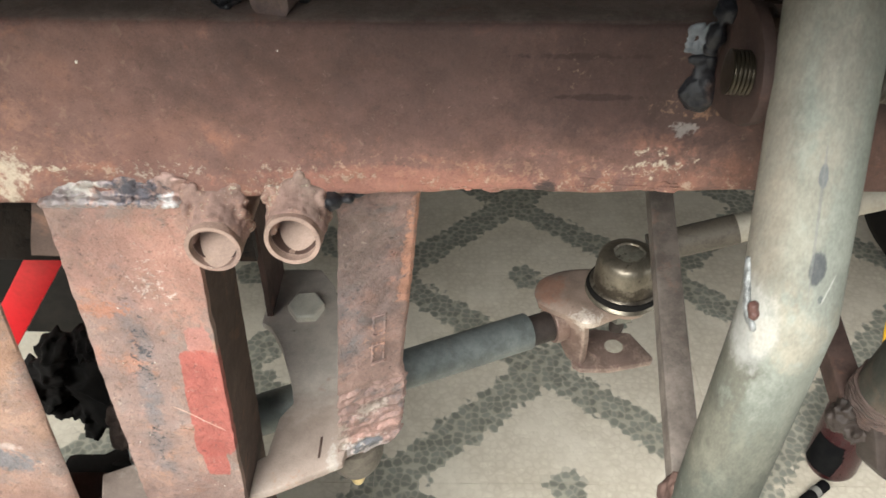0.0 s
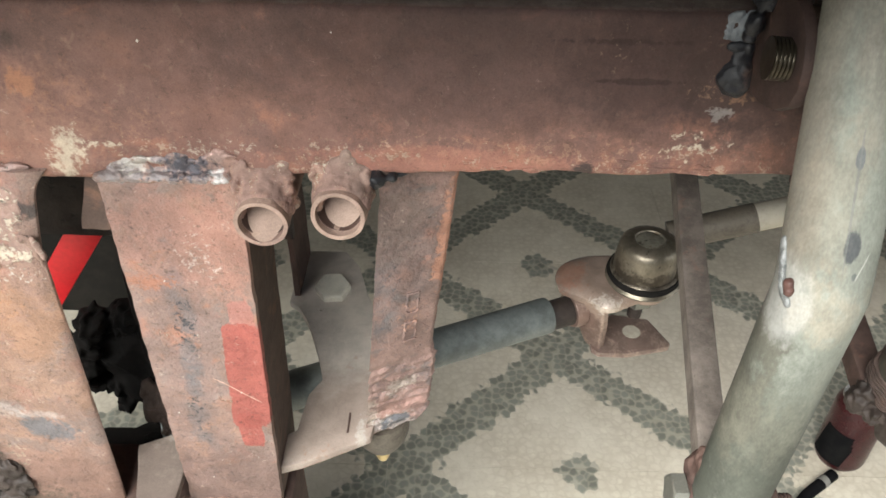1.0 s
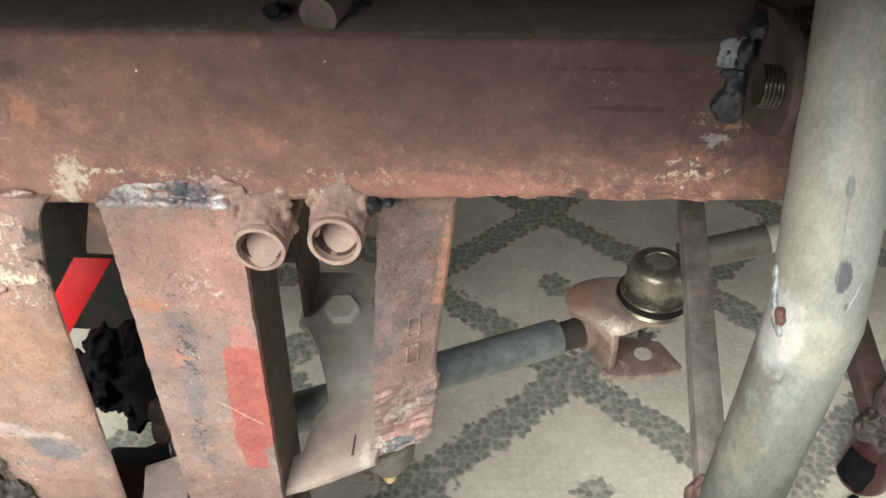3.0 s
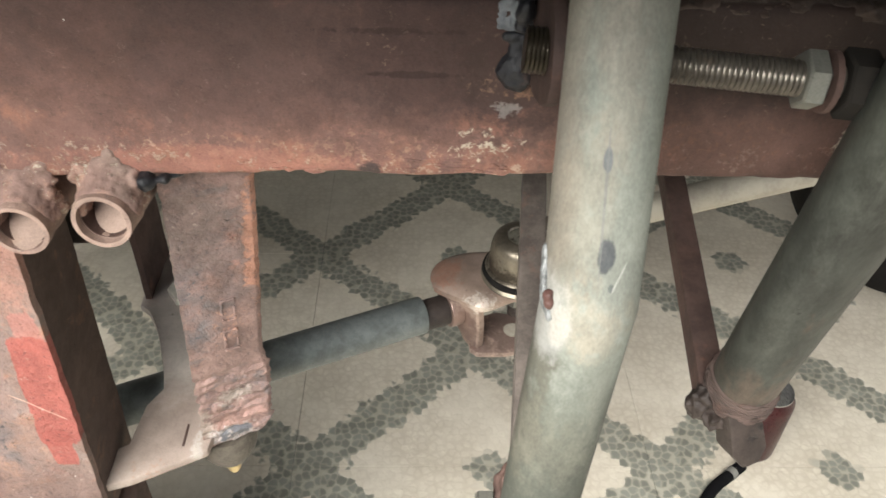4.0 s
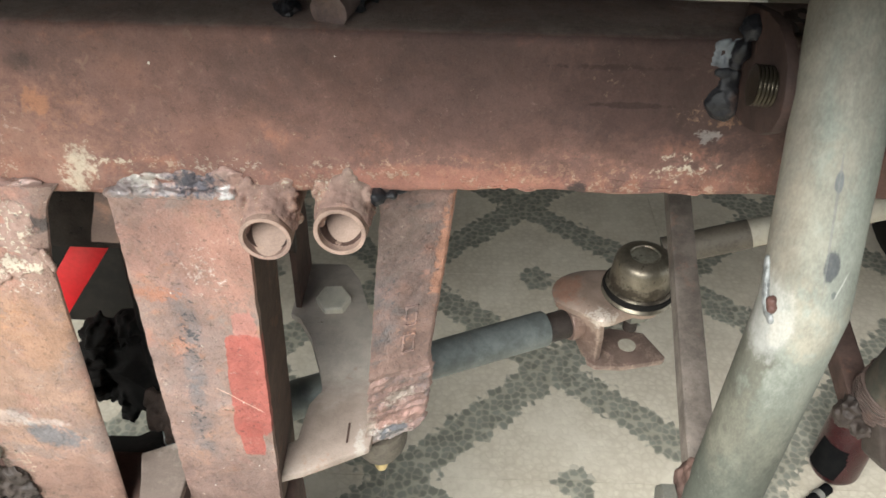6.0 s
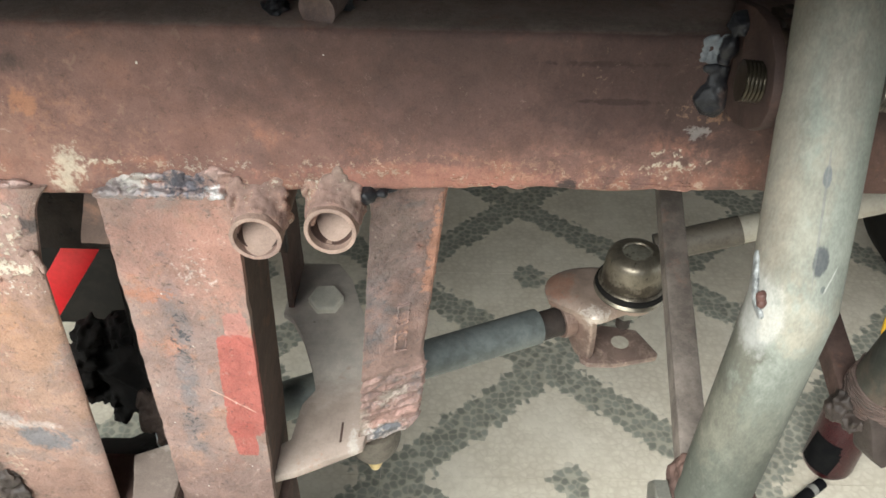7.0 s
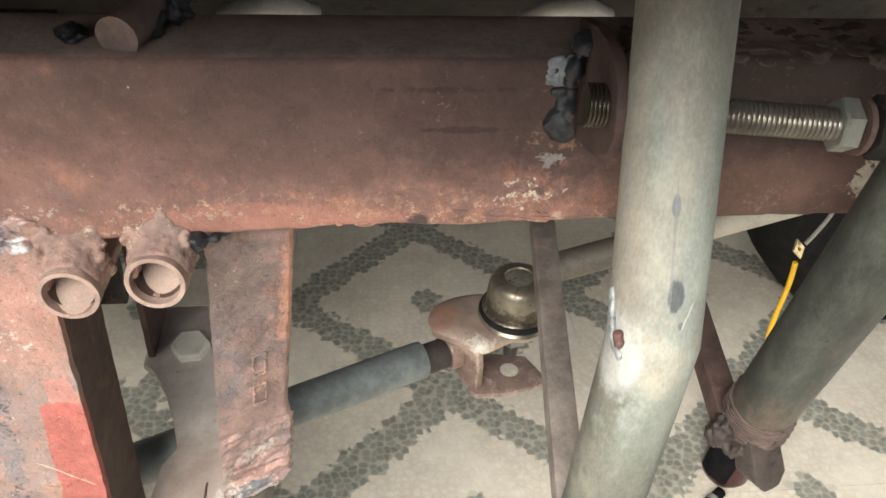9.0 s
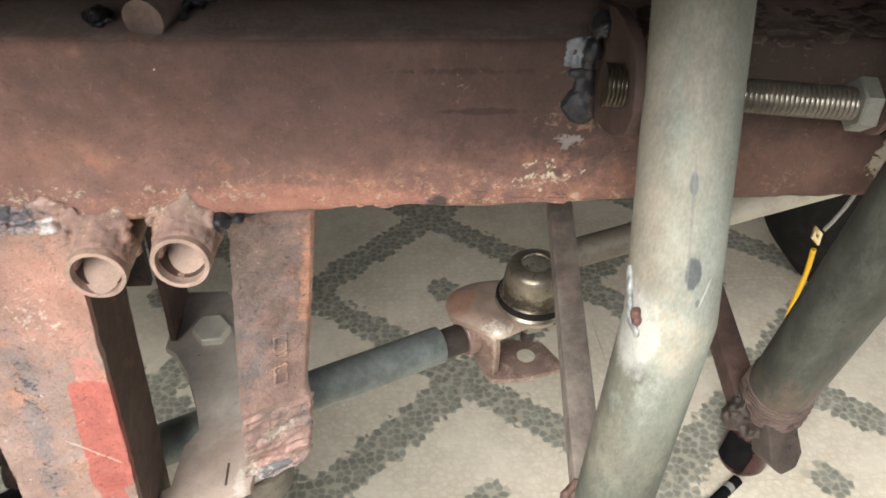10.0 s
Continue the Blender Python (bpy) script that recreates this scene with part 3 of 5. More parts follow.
CROSSMEMBER = rusty("grimy_cross_member", (0.060, 0.051, 0.041), (0.036, 0.031, 0.026), (0.15, 0.13, 0.105), 0.64, dark=(0.013, 0.012, 0.010), dark_amount=0.58,
                    orange=(0.095, 0.058, 0.038), orange_amount=0.58, rough=0.7, relief=0.7, contrast=0.5, stretch=(0.5, 1, 1))[0]
UNDERBODY = painted("underbody_black", (0.014, 0.013, 0.0115), 0.85, (0.024, 0.021, 0.018), 18, relief=0.4, gloss=0.12)
PLASTER = painted("wall_plaster", (0.20, 0.19, 0.17), 0.85, (0.16, 0.15, 0.135), 5, relief=0.3)
CEILING = painted("ceiling_paint", (0.24, 0.235, 0.22), 0.85, (0.2, 0.195, 0.185), 4, relief=0.2)
GRIME = painted("brown_grime", (0.115, 0.098, 0.078), 0.6, (0.065, 0.054, 0.044), 60)
WHITE_BEAD = painted("white_bead", (0.25, 0.26, 0.26), 0.45, (0.10, 0.105, 0.105), 260, 0.2, 0.5)
SPATTER = painted("spatter_pale", (0.7, 0.66, 0.6), 0.3, (0.55, 0.5, 0.45), 300, 0.3)


def floor_tile_material():
    """Beige pebble-relief tile with diagonal bands and rosettes of dark olive pebbles."""
    m, n, l, b = material("pebble_tile")
    geo = n.new("ShaderNodeNewGeometry")
    pos = geo.outputs["Position"]
    wob = noise_node(n, l, pos, 22, 3)
    warp = n.new("ShaderNodeTexNoise")
    warp.inputs["Scale"].default_value = 90
    l.new(pos, warp.inputs["Vector"])
    add = n.new("ShaderNodeVectorMath")
    add.operation = "MULTIPLY_ADD"
    l.new(warp.outputs["Color"], add.inputs[0])
    add.inputs[1].default_value = (0.010, 0.010, 0.0)
    l.new(pos, add.inputs[2])
    flat = n.new("ShaderNodeVectorMath")
    flat.operation = "MULTIPLY"
    flat.inputs[1].default_value = (1, 1, 0)
    l.new(add.outputs[0], flat.inputs[0])
    pebbles = []
    for feature in ("F1", "DISTANCE_TO_EDGE"):
        x = n.new("ShaderNodeTexVoronoi")
        x.feature = feature
        x.voronoi_dimensions = "2D"
        x.inputs["Scale"].default_value, x.inputs["Randomness"].default_value = 88, 0.85
        l.new(flat.outputs[0], x.inputs["Vector"])
        pebbles.append(x)
    vor, edge = pebbles
    s = n.new("ShaderNodeSeparateXYZ")
    l.new(vor.outputs["Position"], s.inputs[0])
    dy = math_node(n, l, "ADD", s.outputs["Y"], -TILE_Y0)
    dx = math_node(n, l, "MULTIPLY_ADD", dy, 0.055, math_node(n, l, "ADD", s.outputs["X"], -TILE_X0))
    u = math_node(n, l, "MULTIPLY", dx, 1 / TILE_W)
    v = math_node(n, l, "MULTIPLY", dy, 1 / TILE_D)
    wv = math_node(n, l, "MULTIPLY", math_node(n, l, "ADD", wob, -0.5), 0.07)

    def stripe(op):
        k = math_node(n, l, "ADD", math_node(n, l, op, u, v), wv)
        return math_node(n, l, "ABSOLUTE", math_node(n, l, "ADD", math_node(n, l, "FRACT", k), -0.5))
    near = math_node(n, l, "MINIMUM", stripe("ADD"), stripe("SUBTRACT"))
    band = step_node(n, l, near, 0.092, 0.086)
    # rosettes half way between the crossings
    du = math_node(n, l, "MULTIPLY", math_node(n, l, "ADD", math_node(n, l, "FRACT", math_node(n, l, "ADD", u, 0.5)), -0.5), TILE_W)
    dv = math_node(n, l, "MULTIPLY", math_node(n, l, "ADD", math_node(n, l, "FRACT", math_node(n, l, "ADD", v, 0.5)), -0.5), TILE_D)
    rr = math_node(n, l, "SQRT", math_node(n, l, "ADD", math_node(n, l, "MULTIPLY", du, du), math_node(n, l, "MULTIPLY", dv, dv)))
    on = math_node(n, l, "MAXIMUM", band, step_node(n, l, rr, 0.029, 0.026))
    # rounded pebble tops and the joints between them
    top = math_node(n, l, "MULTIPLY", step_node(n, l, edge.outputs["Distance"], -0.02, 0.24), step_node(n, l, vor.outputs["Distance"], 0.66, 0.30))
    sep = n.new("ShaderNodeSeparateColor")
    l.new(vor.outputs["Color"], sep.inputs[0])
    cloud = noise_node(n, l, pos, 9, 5, 0.6)
    grain = noise_node(n, l, pos, 260, 5, 0.7)
    blot = noise_node(n, l, pos, 55, 5, 0.6)
    base = mix_node(n, l, step_node(n, l, cloud, 0.35, 0.7), (0.73, 0.673, 0.570), (0.63, 0.573, 0.478))
    base = mix_node(n, l, math_node(n, l, "MULTIPLY", step_node(n, l, blot, 0.5, 0.68), 0.5), base, (0.80, 0.75, 0.63))
    base = mix_node(n, l, math_node(n, l, "MULTIPLY", sep.outputs[1], 0.28), base, (0.54, 0.485, 0.385))
    base = mix_node(n, l, math_node(n, l, "MULTIPLY", step_node(n, l, grain, 0.56, 0.7), 0.35), base, (0.40, 0.35, 0.26))
    joint = math_node(n, l, "MULTIPLY", math_node(n, l, "MULTIPLY_ADD", top, -1.0, 1.0), step_node(n, l, cloud, 0.30, 0.62))
    base = mix_node(n, l, math_node(n, l, "MULTIPLY", joint, 0.20), base, (0.36, 0.295, 0.21))
    peb = mix_node(n, l, sep.outputs[0], (0.120, 0.130, 0.112), (0.225, 0.238, 0.208))
    gap = mix_node(n, l, 0.45, peb, (0.42, 0.40, 0.32))
    band_col = mix_node(n, l, top, gap, peb)
    worn = math_node(n, l, "MULTIPLY_ADD", step_node(n, l, vor.outputs["Distance"], 0.68, 0.42), 0.26, 0.62)
    col = mix_node(n, l, math_node(n, l, "MULTIPLY", on, worn), base, band_col)
    l.new(col, b.inputs["Base Color"])
    l.new(math_node(n, l, "MULTIPLY_ADD", grain, 0.25, 0.38), b.inputs["Roughness"])
    h = math_node(n, l, "MULTIPLY_ADD", grain, 0.25, top)
    bump_node(n, l, b, h, 0.14, 0.0012)
    return m


TILE_X0, TILE_Y0, TILE_W, TILE_D = 0.142, 1.033, 0.461, 0.417
TILE = floor_tile_material()
GROUT = painted("grout", (0.58, 0.53, 0.43), 0.9, (0.33, 0.3, 0.24), 40)


# ---------------------------------------------------------------- mesh helpers
def part(name, bm, mat, parent=None, label="", smooth=True):
    bmesh.ops.recalc_face_normals(bm, faces=bm.faces)
    me = bpy.data.meshes.new(name)
    bm.to_mesh(me)
    bm.free()
    me.materials.append(mat)
    if smooth:
        for p in me.polygons:
            p.use_smooth = True
        me.set_sharp_from_angle(angle=radians(38))
    ob = new(name, me)
    if parent:
        ob.parent = parent
        ob.matrix_parent_inverse = parent.matrix_world.inverted()
    if label:
        ob["label"] = label
    return ob


def thing(name, place, label, category, group="", kind=""):
    ob = new(name)
    ob.empty_display_size = 0.02
    ob.matrix_world = Matrix.Translation(place)
    ob.location = place
    bpy.context.view_layer.update()
    return tagged(ob, label, category, group, kind)


def bevelled(bm, width, segments=2, angle=30):
    edges = [e for e in bm.edges if len(e.link_faces) == 2 and e.calc_face_angle(0) > radians(angle)]
    bmesh.ops.bevel(bm, geom=edges, offset=width, segments=segments, affect="EDGES", profile=0.6)


def box(lo, hi, bevel=0.0, bm=None, segments=2):
    own = bmesh.new()
    m = Matrix.Translation([(a + c) / 2 for a, c in zip(lo, hi)]) @ Matrix.Diagonal([c - a for a, c in zip(lo, hi)] + [1])
    bmesh.ops.create_cube(own, size=1, matrix=m)
    if bevel:
        bevelled(own, bevel, segments)
    return merged(bm, own)


def merged(bm, own):
    if bm is None:
        return own
    me = bpy.data.meshes.new("tmp")
    own.to_mesh(me)
    own.free()
    bm.from_mesh(me)
    bpy.data.meshes.remove(me)
    return bm


def prism(points, push, bevel=0.0, bm=None, segments=2):
    """A slab: the polygon points, thickened by the vector push."""
    own = bmesh.new()
    vs = [own.verts.new(p) for p in points]
    f = own.faces.new(vs)
    out = bmesh.ops.extrude_face_region(own, geom=[f])
    bmesh.ops.translate(own, vec=push, verts=[g for g in out["geom"] if isinstance(g, bmesh.types.BMVert)])
    bmesh.ops.recalc_face_normals(own, faces=own.faces)
    if bevel:
        bevelled(own, bevel, segments)
    return merged(bm, own)


def frame_along(a, b):
    a, b = Vector(a), Vector(b)
    return Matrix.Translation(a) @ (b - a).to_track_quat("Z", "Y").to_matrix().to_4x4(), (b - a).length


def lathe(profile, m, sides=32, bm=None, closed=True):
    """Turn a profile of (radius, height) about the local z of the pose m."""
    own = bmesh.new()
    rings = []
    for r, z in profile:
        if r < 1e-6:
            rings.append([own.verts.new(m @ Vector((0, 0, z)))])
        else:
            rings.append([own.verts.new(m @ Vector((r * math.cos(2 * math.pi * i / sides), r * math.sin(2 * math.pi * i / sides), z))) for i in range(sides)])
    for p, q in zip(rings, rings[1:]):
        for i in range(sides):
            j = (i + 1) % sides
            if len(p) == 1 and len(q) == 1:
                continue
            if len(p) == 1:
                own.faces.new((p[0], q[i], q[j]))
            elif len(q) == 1:
                own.faces.new((p[i], p[j], q[0]))
            else:
                own.faces.new((p[i], p[j], q[j], q[i]))
    return merged(bm, own)


def pipe_path(points, radius, sides=32, bm=None, caps=True, bore=0.0, bend=0.0):
    """A round tube swept along points, mitred at the corners; bore: inner radius."""
    pts = [Vector(p) for p in points]
    own = bmesh.new()

    def rings_for(r):
        rings = []
        up = Vector((0.3, 0.2, 1)).normalized()
        d0 = (pts[1] - pts[0]).normalized()
        side = d0.cross(up).normalized()
        for i, p in enumerate(pts):
            din = (p - pts[i - 1]).normalized() if i else (pts[1] - p).normalized()
            dout = (pts[i + 1] - p).normalized() if i < len(pts) - 1 else din
            nrm = (din + dout).normalized()
            side = (side - din * side.dot(din)).normalized()
            oth = din.cross(side)
            ring = []
            for k in range(sides):
                a = 2 * math.pi * k / sides
                o = side * math.cos(a) * r + oth * math.sin(a) * r
                o = o - din * (o.dot(nrm) / din.dot(nrm))
                ring.append(own.verts.new(p + o))
            rings.append(ring)
            side = (side - dout * side.dot(dout)).normalized()
        for a, c in zip(rings, rings[1:]):
            for k in range(sides):
                j = (k + 1) % sides
                own.faces.new((a[k], a[j], c[j], c[k]))
        return rings
    outer = rings_for(radius)
    if bore:
        inner = rings_for(bore)
        for a, c in ((outer[0], inner[0]), (outer[-1], inner[-1])):
            for k in range(sides):
                j = (k + 1) % sides
                own.faces.new((a[k], a[j], c[j], c[k]))
    elif caps:
        own.faces.new(outer[0])
        own.faces.new(outer[-1])
    return merged(bm, own)


def smooth_curve(points, steps=8):
    """Catmull-Rom points through the given ones."""
    p = [Vector(q) for q in points]
    p = [2 * p[0] - p[1]] + p + [2 * p[-1] - p[-2]]
    out = []
    for a, b, c, d in zip(p, p[1:], p[2:], p[3:]):
        for k in range(steps):
            t = k / steps
            out.append(0.5 * ((2 * b) + (c - a) * t + (2 * a - 5 * b + 4 * c - d) * t * t + (3 * b - a - 3 * c + d) * t ** 3))
    return out + [p[-2]]


def hex_prism(m, across, height, bm=None, chamfer=0.12):
    r = across / math.sqrt(3)
    own = bmesh.new()
    n = 6
    c = across * chamfer * 0.35
    levels = [(r * 0.9, 0), (r, c), (r, height - c), (r * 0.9, height)]
    rings = [[own.verts.new(m @ Vector((q * math.cos(math.pi / 3 * i), q * math.sin(math.pi / 3 * i), z))) for i in range(n)] for q, z in levels]
    for a, b in zip(rings, rings[1:]):
        for i in range(n):
            j = (i + 1) % n
            own.faces.new((a[i], a[j], b[j], b[i]))
    own.faces.new(rings[0])
    own.faces.new(rings[-1])
    return merged(bm, own)


def lumps(places, bm=None, rough=0.35, seed=0, detail=3):
    """Weld or mud blobs: (x, y, z, rx, ry, rz) each, uneven."""
    own = bmesh.new()
    for i, (x, y, z, a, b, c) in enumerate(places):
        out = bmesh.ops.create_icosphere(own, subdivisions=detail, radius=1)
        off = Vector((seed * 7.3 + i * 3.1, i * 1.7, seed * 2.9))
        for v in out["verts"]:
            k = 1 + rough * noise.noise(v.co * 1.8 + off) + rough * 0.5 * noise.noise(v.co * 5 + off) + rough * 0.3 * noise.noise(v.co * 11 + off)
            v.co = Vector((v.co.x * a * k + x, v.co.y * b * k + y, v.co.z * c * k + z))
    return merged(bm, own)


def bead(a, b, count, radius, seed=0, bm=None, jitter=0.4):
    """A weld run from a to b."""
    rnd = random.Random(seed)
    a, b = Vector(a), Vector(b)
    places = []
    for i in range(count):
        p = a.lerp(b, (i + 0.5) / count)
        r = radius * (1 + jitter * (rnd.random() - 0.5) * 2)
        places.append((p.x, p.y + (rnd.random() - 0.5) * radius * 0.4, p.z + (rnd.random() - 0.5) * radius * 0.9, r * 1.35, r, r))
    return lumps(places, bm, 0.35, seed)


def weld(name, bm, mat, parent, label="", voxel=0.0007):
    """Blobs run together into one skin."""
    ob = part(name, bm, mat, parent, label)
    mod = ob.modifiers.new("fuse", "REMESH")
    mod.mode, mod.voxel_size, mod.use_smooth_shade = "VOXEL", voxel, True
    return ob


def roughen(bm, amp, scale, cuts=0, only=None, seed=0.0):
    if cuts:
        bmesh.ops.subdivide_edges(bm, edges=bm.edges[:], cuts=cuts, use_grid_fill=True)
    off = Vector((seed, seed * 2, seed * 3))
    for v in bm.verts:
        if only and not only(v.co):
            continue
        v.co += Vector(noise.noise_vector(v.co * scale + off)) * amp
    return bm


def plate(corners, push, nu, nv, amp=0.0, scale=60, edge_amp=0.0, seed=0.0, bm=None):
    """A four-cornered plate (tl, tr, br, bl) thickened by push, gridded, with faces that undulate by amp and edges that wander by edge_amp."""
    tl, tr, br, bl = (Vector(c) for c in corners)
    push = Vector(push)
    own = bmesh.new()
    off = Vector((seed, seed * 1.7, -seed))
    layers = []
    for depth in (0.0, 1.0):
        g = []
        for j in range(nv + 1):
            row = []
            for i in range(nu + 1):
                s, t = i / nu, j / nv
                p = tl.lerp(tr, s).lerp(bl.lerp(br, s), t)
                q = p + push * depth
                q = q + push.normalized() * amp * noise.noise(p * scale + off)
                if edge_amp and (i in (0, nu) or j in (0, nv)):
                    q += Vector(noise.noise_vector(p * scale * 2.5 + off)) * edge_amp
                row.append(own.verts.new(q))
            g.append(row)
        layers.append(g)
    f, k = layers
    for j in range(nv):
        for i in range(nu):
            own.faces.new((f[j][i], f[j][i + 1], f[j + 1][i + 1], f[j + 1][i]))
            own.faces.new((k[j][i], k[j + 1][i], k[j + 1][i + 1], k[j][i + 1]))
    for i in range(nu):
        own.faces.new((f[0][i], k[0][i], k[0][i + 1], f[0][i + 1]))
        own.faces.new((f[nv][i], f[nv][i + 1], k[nv][i + 1], k[nv][i]))
    for j in range(nv):
        own.faces.new((f[j][0], f[j + 1][0], k[j + 1][0], k[j][0]))
        own.faces.new((f[j][nu], k[j][nu], k[j + 1][nu], f[j + 1][nu]))
    return merged(bm, own)


def threaded(a, b, radius, pitch, bm=None, sides=24):
    """A threaded bar from a to b."""
    m, length = frame_along(a, b)
    turns = int(length / pitch)
    own = bmesh.new()
    rows = []
    per = 4
    for k in range(turns * per + 1):
        ring = []
        for i in range(sides):
            ph = (k / per + i / sides)
            r = radius - 0.10 * pitch - 0.42 * pitch * (0.5 + 0.5 * math.cos(2 * math.pi * ph))
            an = 2 * math.pi * i / sides
            ring.append(own.verts.new(m @ Vector((r * math.cos(an), r * math.sin(an), k * pitch / per))))
        rows.append(ring)
    for p, q in zip(rows, rows[1:]):
        for i in range(sides):
            j = (i + 1) % sides
            own.faces.new((p[i], p[j], q[j], q[i]))
    own.faces.new(rows[0])
    own.faces.new(rows[-1])
    return merged(bm, own)


# ---------------------------------------------------------------- the room
def room():
    X0, X1, Y0, Y1, H, T = -2.6, 2.6, -1.1, 3.2, 3.0, 0.15
    wall = thing("wall_north", (0, Y1, 0), "plain grey-brown plastered workshop wall", "wall", kind="structure")
    part("panel", box((X0 - T, Y1, -0.05), (X1 + T, Y1 + T, H)), PLASTER, wall)
    wall = thing("wall_west", (X0, 0, 0), "plain grey-brown plastered workshop wall", "wall", kind="structure")
    part("panel", box((X0 - T, Y0, -0.05), (X0, Y1, H)), PLASTER, wall)
    wall = thing("wall_east", (X1, 0, 0), "plastered workshop wall with a wide doorway", "wall", kind="structure")
    # unseen opening, added for the side fill lamp
    part("panel", box((X1, Y0, -0.05), (X1 + T, -0.75, H)), PLASTER, wall)
    part("panel", box((X1, 1.15, -0.05), (X1 + T, Y1, H)), PLASTER, wall)
    part("lintel", box((X1, -0.75, 2.05), (X1 + T, 1.15, H)), PLASTER, wall)
    wall = thing("wall_south", (0, Y0, 0), "plastered workshop wall with a wide open front", "wall", kind="structure")
    part("panel", box((X0 - T, Y0 - T, -0.05), (-2.5, Y0, H)), PLASTER, wall)
    part("panel", box((0.62, Y0 - T, -0.05), (X1 + T, Y0, H)), PLASTER, wall)
    part("lintel", box((-2.5, Y0 - T, 2.85), (0.62, Y0, H)), PLASTER, wall)
    part("ceiling", box((X0 - T, Y0 - T, H), (X1 + T, Y1 + T, H + 0.1)), CEILING)
    tagged(bpy.data.objects["ceiling"], "plain dull grey painted ceiling", "ceiling", kind="structure")
    ground = part("ground", box((-40, -40, -0.20), (40, 40, -0.045)), GROUT)
    tagged(ground, "bare dusty ground outside the doorway", "ground", kind="structure")


room()


# ---------------------------------------------------------------- chassis
BX0, BX1, BY0, BY1, BZ0, BZ1 = -0.62, 0.231, 0.270, 0.313, 0.695, 0.768


def chassis():
    ch = thing("chassis_frame", (0, 0.29, 0.44), "welded steel chassis frame, primer-red and rusty", "chassis frame")
    # cross beam: a box section with worn lower edge and a broken corner
    bm = bmesh.new()
    nx, rad = 230, 0.0035
    prof = []
    for cx, cz, a0 in ((BY0 + rad, BZ0 + rad, 180), (BY0 + rad, BZ1 - rad, 90), (BY1 - rad, BZ1 - rad, 0), (BY1 - rad, BZ0 + rad, -90)):
        pts = []
        for k in range(4):
            a = radians(a0 + 90 - 30 * k) if a0 != 180 else radians(270 - 30 * k)
            pts.append((cx + rad * math.cos(a), cz + rad * math.sin(a)))
        prof += pts
    # fill the front face with rows
    full = []
    for i, p in enumerate(prof):
        full.append(p)
        q = prof[(i + 1) % len(prof)]
        if math.dist(p, q) > 0.01:
            n = 14 if abs(p[0] - BY0) < 1e-4 and abs(q[0] - BY0) < 1e-4 else 6
            full += [(p[0] + (q[0] - p[0]) * k / n, p[1] + (q[1] - p[1]) * k / n) for k in range(1, n)]
    rows = []
    for i in range(nx + 1):
        x = BX0 + (BX1 - BX0) * (i / nx)
        ring = []
        for y, z in full:
            low = max(0.0, 1 - (z - BZ0) / 0.012)
            front = max(0.0, 1 - (y - BY0) / 0.01)
            dz = low * front * (0.0016 * noise.noise(Vector((x * 45, 0, 3))) + 0.0009 * noise.noise(Vector((x * 140, 1, 3))))
            dz -= max(0.0, 1 - (z - BZ0) / 0.03) * (0.0045 * min(1.0, max(0.0, (0.03 - x) / 0.10)) + 0.0045 * min(1.0, max(0.0, (-0.12 - x) / 0.05)))
            dy = 0.0005 * noise.noise(Vector((x * 25, z * 25, 9)))
            if 0.035 < x < 0.095:
                dz -= low * front * 0.0022 * math.sin((x - 0.035) / 0.06 * math.pi)
            xx = x
            if i == nx:
                xx += 0.0028 * noise.noise(Vector((y * 90, z * 230, 5))) + 0.003 - 0.004 * max(0.0, (BZ0 + 0.014 - z) / 0.014) + (0.055 if z > 0.7215 else 0.0)
            ring.append(bm.verts.new((xx, y + dy, z + dz)))
        rows.append(ring)
    k = len(full)
    for a, b in zip(rows, rows[1:]):
        for i in range(k):
            bm.faces.new((a[i], a[(i + 1) % k], b[(i + 1) % k], b[i]))
    bm.faces.new(rows[0])
    bm.faces.new(rows[-1])
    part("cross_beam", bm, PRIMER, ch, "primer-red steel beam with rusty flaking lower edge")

    # legs
    y0 = 0.266
    bm = plate([(-0.166, y0, 0.690), (-0.105, y0, 0.690), (-0.113, y0, 0.450), (-0.1692, y0, 0.447)], (0, 0.005, 0), 24, 90, 0.0009, 60, 0.0006, 1.0)
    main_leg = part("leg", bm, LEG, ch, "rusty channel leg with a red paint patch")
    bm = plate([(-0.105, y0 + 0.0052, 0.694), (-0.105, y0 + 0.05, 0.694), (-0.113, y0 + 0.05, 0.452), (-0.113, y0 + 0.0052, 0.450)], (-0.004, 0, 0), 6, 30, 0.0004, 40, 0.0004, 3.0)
    part("leg_web", bm, WEB, main_leg, "inner side of the leg, darkened for shade")
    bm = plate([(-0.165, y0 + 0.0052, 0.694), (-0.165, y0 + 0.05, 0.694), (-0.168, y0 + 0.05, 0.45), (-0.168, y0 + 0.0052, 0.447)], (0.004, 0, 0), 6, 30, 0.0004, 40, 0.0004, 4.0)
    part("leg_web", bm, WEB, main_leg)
    bm = bmesh.new()
    nz, nu, th = 60, 18, 0.0045
    rows = []
    for j in range(nz + 1):
        z = 0.692 - (0.692 - 0.425) * j / nz
        xr = -0.1935 - 0.0105 * min(1, (0.697 - z) / 0.05) - 0.0085 * max(0, (0.647 - z) / 0.21)
        if z > 0.676:
            xr += 0.004 * ((z - 0.676) / 0.013) ** 2
        xl = -0.2765 - 0.06 * max(0.0, z - 0.54)
        ring = []
        for i in range(nu + 1):
            x = xl + (xr - xl) * i / nu
            ring.append(bm.verts.new((x, y0 + 0.0008 * noise.noise(Vector((x * 40, z * 40, 7))) + (0.0022 if i == nu else 0), z)))
        xr2 = xr + 0.0005
